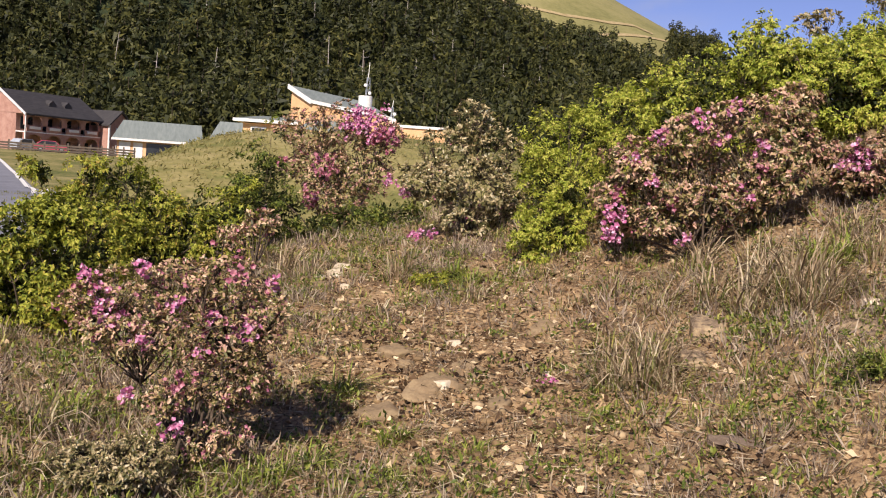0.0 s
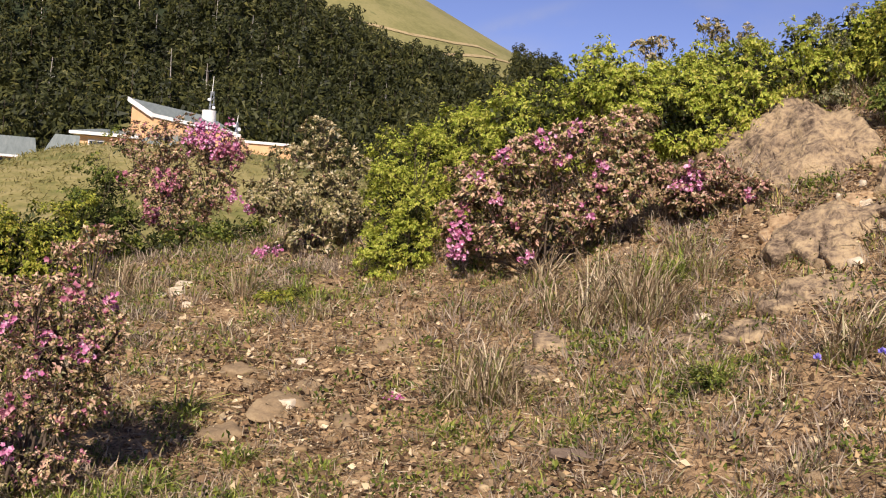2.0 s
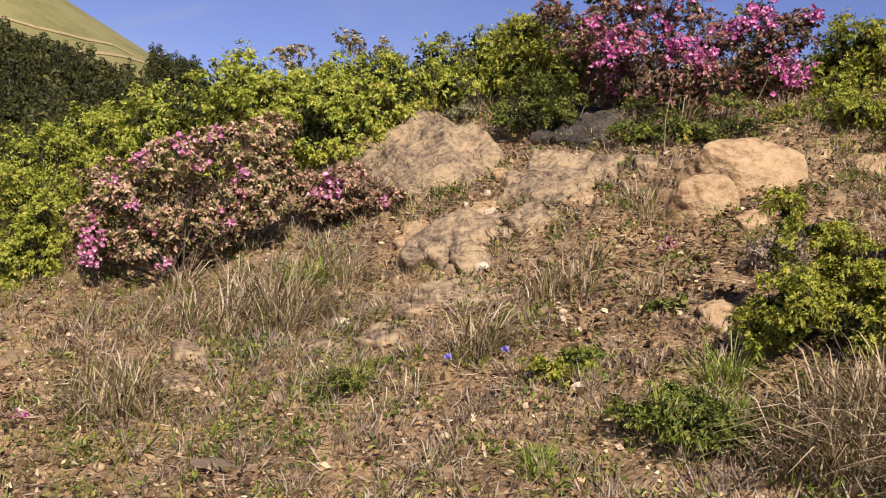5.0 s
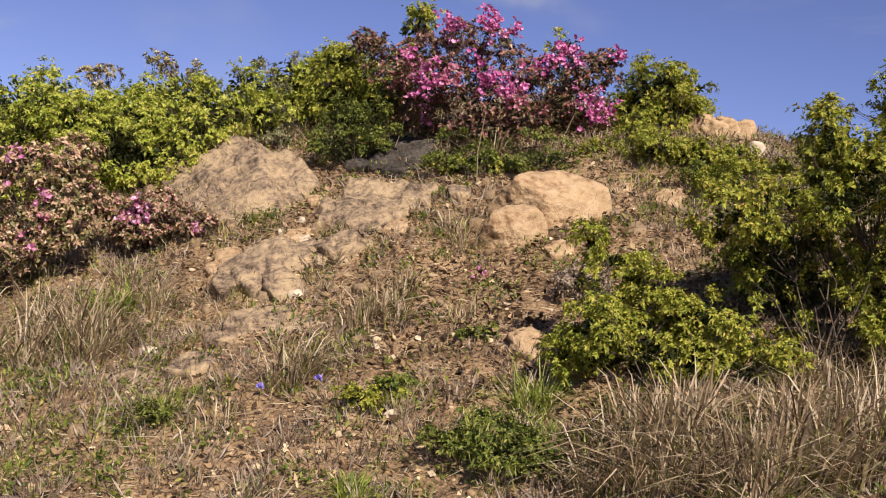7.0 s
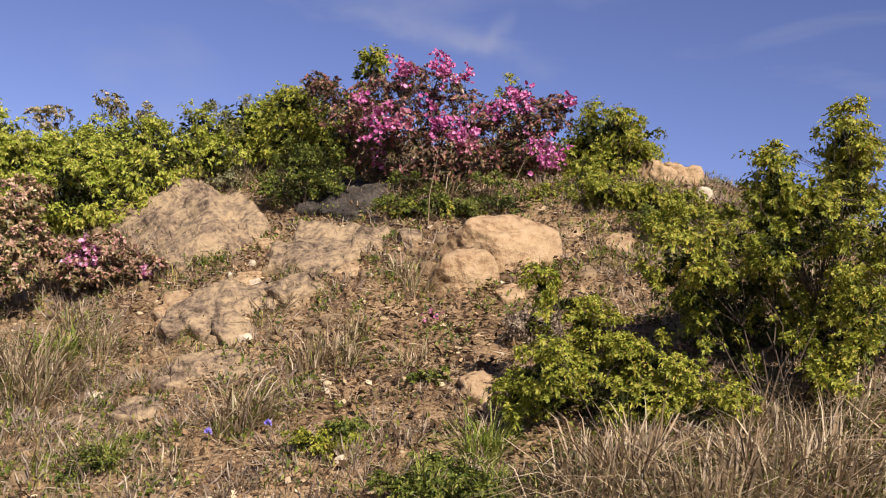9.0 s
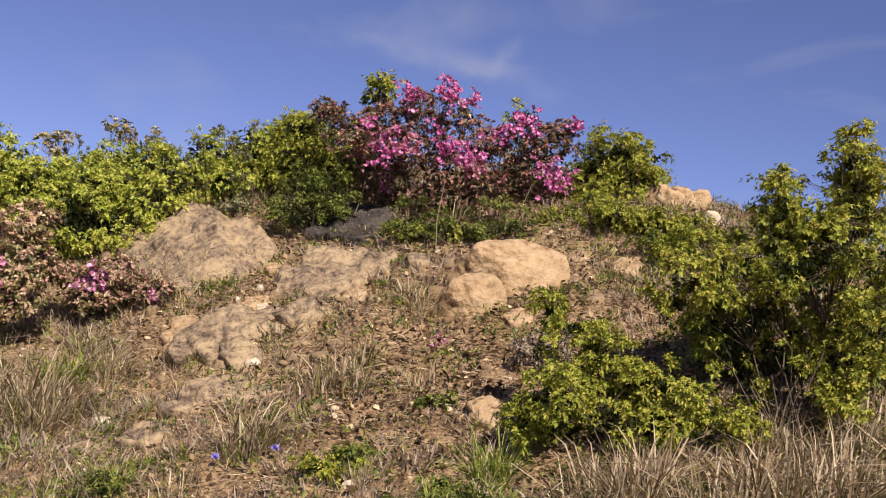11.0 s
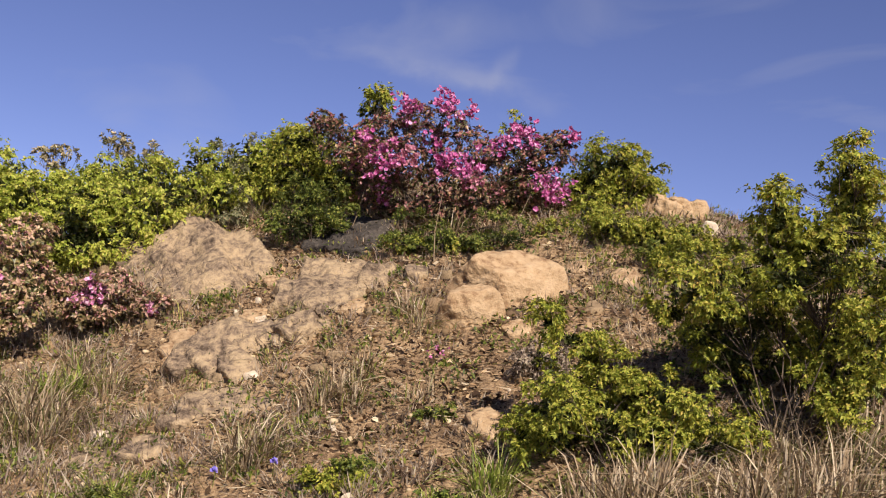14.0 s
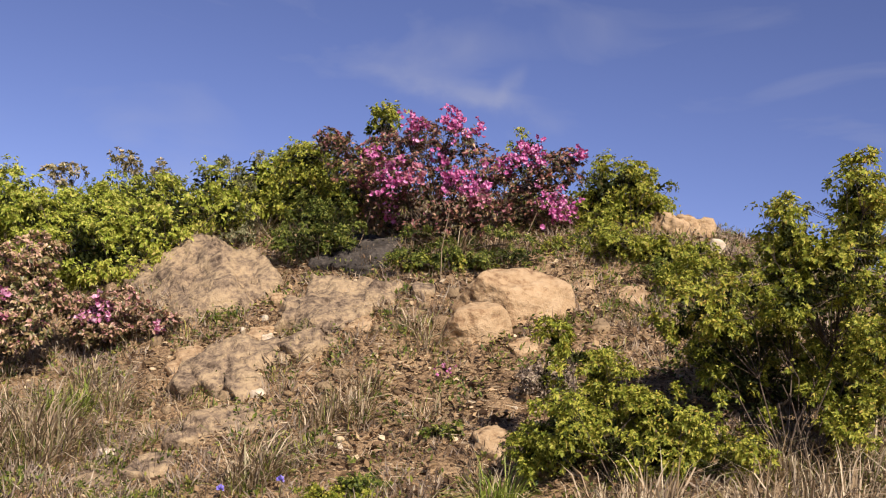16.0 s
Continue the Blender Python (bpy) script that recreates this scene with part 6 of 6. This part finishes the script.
def grass_tuft(x, y, h, mat, label, group, dead=0.0):
    n = int(32 + (140 if h < 0.4 else 80) * h)
    n = int(n * (1.9 if mat is LIMEBLADE else 1))
    ob = new("grass_tuft", None)
    ob.matrix_basis = pose(x, y, gz(x, y))
    v, f = tuft_arrays(x, y, h, n, 0.04 + 0.2 * h, 0.006 + 0.007 * h, 0.85 if h < 0.4 else 0.6)
    tagged(add_mesh("blade_spray", v - np.array([x, y, gz(x, y)]), f, mat, ob), kind="stuff")
    if dead:
        v, f = tuft_arrays(x, y, h * 0.75, int(n * dead), 0.05 + 0.28 * h, 0.006)
        tagged(add_mesh("green_growth" if mat is STRAW else "dry_growth", v - np.array([x, y, gz(x, y)]), f, GREENBLADE if mat is STRAW else STRAW, ob), kind="stuff")
    return tagged(ob, label, "grass", group)


for k, (x, y, h) in enumerate(DRY_TUFTS_LOW + DRY_TUFTS_HIGH + DRY_TUFTS_TOP):
    grass_tuft(x, y, h, STRAW, "tall tuft of straw-coloured dry grass" if h > 0.35 else "tuft of straw-coloured dry grass", "dry grass tufts", 0.55 if k % 3 == 0 else 0.25)
strand = np.random.default_rng(12)
for k in range(54):
    u, w = strand.random(), strand.random()
    x, y = 3.25 + 1.75 * u + 0.25 * w, 3.35 - 0.75 * u - 0.75 * w + 0.35 * math.sin(u * 5)
    grass_tuft(x, y, 0.26 + 0.2 * u + 0.14 * strand.random(), STRAW, "tall bowed tuft of bleached dry grass below green shrubs", "dry grass tufts", 0.25 if k % 4 else 0.6)
for x, y, h in GREEN_TUFTS:
    grass_tuft(x, y, h, LIMEBLADE, "small tuft of fresh green grass", "green grass tufts", 0.3)

for k, (a, b) in enumerate(STALKS):
    a, b = np.array([a]), np.array([b])
    c = a[0]
    v, f = tubes(a - c, b - c, 0.005, 0.002, 4, 0.05)
    ob = add_mesh("grass_stalk", v, f, STRAW)
    ob.location = c
    tagged(ob, "single bleached dry grass stalk", "grass stalk", "bleached stalks")


def cover(n, near=3.4, far=12.5, lo=-28.0, hi=64.0):
    """Random places over the bank, denser close by."""
    r = np.sqrt(rng.uniform(near ** 1.5, far ** 1.5, n) ** (4 / 3))
    a = np.radians(rng.uniform(lo, hi, n))
    return r * np.sin(a), r * np.cos(a)


def bare(x, y, heavy=1.0):
    """1 on the trodden soil and the stony slope, 0 in the grass."""
    path = np.exp(-((x - 0.1 + 0.25 * (y - 6.3)) / 1.0) ** 2 - ((y - 6.6) / 1.5) ** 2)
    slope = np.exp(-((x - 4.4) / 0.9) ** 2 - ((y - 5.2) / 0.9) ** 2)
    foot = np.exp(-((x - 1.6) / 1.3) ** 2 - ((y - 4.6) / 0.6) ** 2) * 0.5
    crag = np.exp(-((x - 4.6) / 1.4) ** 2 - ((y - 7.2) / 0.9) ** 2) * 0.8
    return np.clip(path + slope + foot + crag * heavy, 0, 1)


def heath_clump(x, y, h, n):
    """A cushion of thin upright twigs."""
    a = rng.random(n) * 6.28
    r = h * 0.9 * np.sqrt(rng.random(n))
    px, py = x + np.cos(a) * r, y + np.sin(a) * r
    base = np.stack([px, py, ground(px, py) - 0.01], 1)
    way = np.stack([np.cos(a) * r / h, np.sin(a) * r / h, np.full(n, 1.0)], 1) + rng.normal(size=(n, 3)) * 0.35
    return leaves(base, way, h * rng.uniform(0.5, 1.15, n), 0.004 + 0.05 * h * rng.random(n), 0.1)


def herb_clump(x, y, h, n):
    a = rng.random(n) * 6.28
    r = h * 1.2 * np.sqrt(rng.random(n))
    px, py = x + np.cos(a) * r, y + np.sin(a) * r
    base = np.stack([px, py, ground(px, py) + rng.uniform(0.0, h, n) * (1 - 0.5 * r / h / 1.2)], 1)
    ln = rng.uniform(0.022, 0.046, n)
    return leaves(base, rand_dirs(n) + np.array([0, 0, 0.7]), ln, ln * 0.42, 0.2)


def scatter_grass():
    dry, green, heath, herbs = [], [], [], []
    x, y = cover(14000)
    ox, oy = cover(700, 0.9, 9.0, 64.0, 332.0)
    x, y = np.concatenate([x, ox]), np.concatenate([y, oy])
    b = bare(x, y, 0.35)
    m = vnoise(x / 0.6, y / 0.6, 31) + 0.5
    wet = vnoise(x / 0.9, y / 0.9, 33) + 0.5 + 0.2 * (x < -0.8) + 0.12 * (y > 7.2) * (x < 3)
    grey = vnoise(x / 0.8, y / 0.8, 37) + 0.5 + 0.28 * np.exp(-((x - 2.6) / 1.5) ** 2)
    for i in range(len(x)):
        if rng.random() < b[i] * 0.68 or rng.random() > 0.4 + 0.8 * m[i]:
            continue
        kind, low = rng.random(), 1 - 0.45 * b[i]
        if kind < 0.06 + 0.36 * grey[i]:
            heath.append(heath_clump(x[i], y[i], rng.uniform(0.06, 0.17) * low, 30))
        elif kind < 0.82:
            h = rng.uniform(0.05, 0.2) * low
            (green if rng.random() < wet[i] * 0.8 else dry).append(tuft_arrays(x[i], y[i], h, int(rng.integers(10, 20)), 0.06, 0.006, 0.9, True))
        else:
            herbs.append(herb_clump(x[i], y[i], rng.uniform(0.05, 0.15), 30))
    for name, chunks, mat, lab in (("dry_grass", dry, STRAW, "short dry grass over the bank"), ("green_grass", green, GREENBLADE, "short green grass over the bank"),
                                   ("heath", heath, HEATH, "low grey twiggy heath over the bank"), ("herb_cover", herbs, JUNI_DARK, "low green herbs over the bank")):
        tagged(add_mesh(name, *join(chunks), mat), lab, "ground cover", kind="stuff")


def scatter_litter():
    x, y = cover(125000, 3.3, 10.5)
    keep = rng.random(len(x)) < (0.35 + 0.65 * bare(x, y)) * (1 - 0.45 * smooth(2.6, 3.8, x))
    x, y = x[keep], y[keep]
    n = len(x)
    base = np.stack([x, y, ground(x, y) + rng.uniform(0.002, 0.02, n)], 1)
    ln = 0.016 + 0.05 * rng.random(n) ** 2
    w = rand_dirs(n) * np.array([1, 1, 0.5])
    tagged(add_mesh("litter", *leaves(base, w, ln, ln * rng.uniform(0.25, 0.7, n), 0.15), LITTER), "dry leaf litter and bark chips on the soil", "litter", kind="stuff")
    # matted straw lying on the soil
    x, y = cover(26000, 3.3, 10.5)
    n = len(x)
    base = np.stack([x, y, ground(x, y) + rng.uniform(0.004, 0.022, n)], 1)
    ln = rng.uniform(0.05, 0.15, n)
    w = rand_dirs(n) * np.array([1, 1, 0.12])
    tagged(add_mesh("straw_litter", *leaves(base, w, ln, rng.uniform(0.004, 0.008, n), 0.2), STRAW), "fallen straw matted over the soil", "litter", kind="stuff")
    # dark bark and rotten leaves in the hollows, thickest on the stony slope
    x, y = cover(95000, 3.3, 10.5)
    b = np.maximum(bare(x, y, 1.3), 0.8 * smooth(2.6, 3.8, x))
    keep = (rng.random(len(x)) < 0.1 + 0.9 * b) & (vnoise(x / 0.16, y / 0.16, 41) + 0.5 * vnoise(x / 0.5, y / 0.5, 43) > 0.05 + 0.12 * np.exp(-((x - 0.1) / 1.5) ** 2) - 0.26 * smooth(2.6, 3.8, x))
    x, y = x[keep], y[keep]
    n = len(x)
    base = np.stack([x, y, ground(x, y) + rng.uniform(0.004, 0.03, n)], 1)
    ln = 0.025 + 0.05 * rng.random(n) ** 2
    tagged(add_mesh("dark_litter", *leaves(base, rand_dirs(n) * np.array([1, 1, 0.45]), ln, ln * rng.uniform(0.2, 0.6, n), 0.15), HUMUS), "dark bark scraps and rotting leaves among stones", "litter", kind="stuff")
    x, y = cover(1300, 3.3, 11)
    a = np.stack([x, y, ground(x, y) + 0.008], 1)
    q = rng.random(len(x)) * 6.28
    L = rng.uniform(0.06, 0.26, len(x))
    bx, by = x + np.cos(q) * L, y + np.sin(q) * L
    b = np.stack([bx, by, ground(bx, by) + rng.uniform(0.005, 0.04, len(x))], 1)
    tagged(add_mesh("fallen_twigs", *tubes(a, b, 0.003, 0.0015, 3, 0.16), BARK), "thin bleached twigs lying on the soil", "twigs", kind="stuff")


def small_rock(seed, level=1):
    g = np.random.default_rng(seed)
    (v, f), = rock_arrays(1, g.uniform(0.5, 0.95), g.uniform(0.3, 0.75), seed, 5, level, 0.05)
    v = v + g.normal(size=v.shape) * 0.04
    return v, f


def scatter_stones():
    kinds = [small_rock(200 + k) for k in range(7)]
    chips = []
    x, y = cover(16000, 3.3, 11.0)
    keep = rng.random(len(x)) < 0.17 + 0.83 * bare(x, y)
    for px, py in zip(x[keep], y[keep]):
        v, f = kinds[rng.integers(7)]
        s, q = 0.006 + (0.024 if rng.random() < 0.75 else 0.06) * rng.random() ** 1.5, rng.random() * 6.28
        m = np.array([[math.cos(q), math.sin(q), 0], [-math.sin(q), math.cos(q), 0], [0, 0, 0.6]]) * s
        chips.append((v @ m + np.array([px, py, gz(px, py) + s * 0.2]), f))
    tagged(add_mesh("gravel", *join(chips), GRAVEL), "loose tan stone chips on the soil", "gravel", kind="stuff")
    meshes = []
    for k in range(9):
        v, f = small_rock(300 + k, 2)
        meshes.append(raw_mesh("stone", v, f, mats=((SLATE, ROCK_TAN, QUARTZ if k == 8 else ROCK_TAN)[k % 3],)))
    x, y = cover(1700, 3.6, 9.5)
    keep = rng.random(1700) < bare(x, y) * 0.5
    cx, cy = rng.normal(4.2, 0.7, 100), rng.normal(6.9, 0.7, 100)
    px, py = np.concatenate([x[keep][:190], cx]), np.concatenate([y[keep][:190], cy])
    tell = ("flat brown stone half sunk in the soil", "small tan stone lying on the soil", "small flat stone lying on the soil")
    for k, (px, py) in enumerate(zip(px, py)):
        ob = new("stone", meshes[k % 9])
        s = (0.018 + 0.06 * rng.random() ** 2 if k < 190 else 0.04 + 0.07 * rng.random() ** 1.5) * (0.6 if k % 3 == 2 else 1.0)
        ob.matrix_basis = pose(px, py, gz(px, py) + s * 0.15, rng.uniform(-15, 15), rng.uniform(-15, 15), rng.uniform(0, 360)) @ Matrix.Diagonal((s, s, s, 1))
        tagged(ob, tell[k % 3], "stone", "stones on the bank")


scatter_grass()
scatter_litter()
scatter_stones()


# ---- small things on the bank ----
def wildflower(x, y):
    top = thing("violet_wildflower", x, y, gz(x, y), "small violet wildflower among dry grass", "wildflower", "violet wildflowers")
    h = 0.10
    add_mesh("stem", *tubes(np.array([[0, 0, -0.01]]), np.array([[0.005, 0, h]]), 0.002, 0.0015, 4), GREENBLADE, top)
    c = np.array([[0.005, 0, h], [0.012, -0.006, h - 0.012], [-0.008, 0.004, h - 0.008]])
    add_mesh("flower_head", *flowers(c, np.array([[0, -0.7, 0.7], [0.5, -0.7, 0.4], [-0.5, -0.6, 0.5]]), np.array([0.03, 0.026, 0.026])), VIOLET, top)


wildflower(2.98, 5.13)
wildflower(2.75, 5.35)


def log_piece():
    x, y = 1.45, 5.12
    bm = bmesh.new()
    for k, u in enumerate((0.0, 0.12, 0.3, 0.5, 0.72, 0.9, 1.0)):
        for j in range(9):
            q = 2 * math.pi * j / 9
            r = (0.028 + 0.006 * math.sin(j * 2.3 + k * 1.1)) * (0.75 if k in (0, 6) else 1.0)
            bm.verts.new((u * 0.27 - 0.135, math.cos(q) * r * 1.4, math.sin(q) * r))
    bm.verts.ensure_lookup_table()
    for k in range(6):
        for j in range(9):
            bm.faces.new([bm.verts[i] for i in (k * 9 + j, k * 9 + (j + 1) % 9, k * 9 + 9 + (j + 1) % 9, k * 9 + 9 + j)])
    bm.faces.new([bm.verts[j] for j in range(8, -1, -1)])
    bm.faces.new([bm.verts[54 + j] for j in range(9)])
    me = bpy.data.meshes.new("wood_piece")
    bm.to_mesh(me)
    bm.free()
    me.materials.append(LOGWOOD)
    ob = new("wood_piece", me)
    ob.matrix_basis = pose(x, y, gz(x, y) + 0.02, 0, 4, -10)
    tagged(ob, "short weathered grey piece of wood on the soil", "wood")


log_piece()


def petals(x, y):
    n = 14
    p = np.stack([rng.normal(size=n) * 0.04, rng.normal(size=n) * 0.04, np.zeros(n)], 1)
    p[:, 2] = ground(p[:, 0] + x, p[:, 1] + y) - gz(x, y) + 0.02
    ob = add_mesh("fallen_petals", *flowers(p, rand_dirs(n) + np.array([0, 0, 1.2]), rng.uniform(0.016, 0.026, n)), PETAL)
    ob.location = (x, y, gz(x, y))
    tagged(ob, "faded pink petals fallen on the soil", "petals", kind="stuff")


petals(4.37, 5.57)
petals(0.68, 6.29)
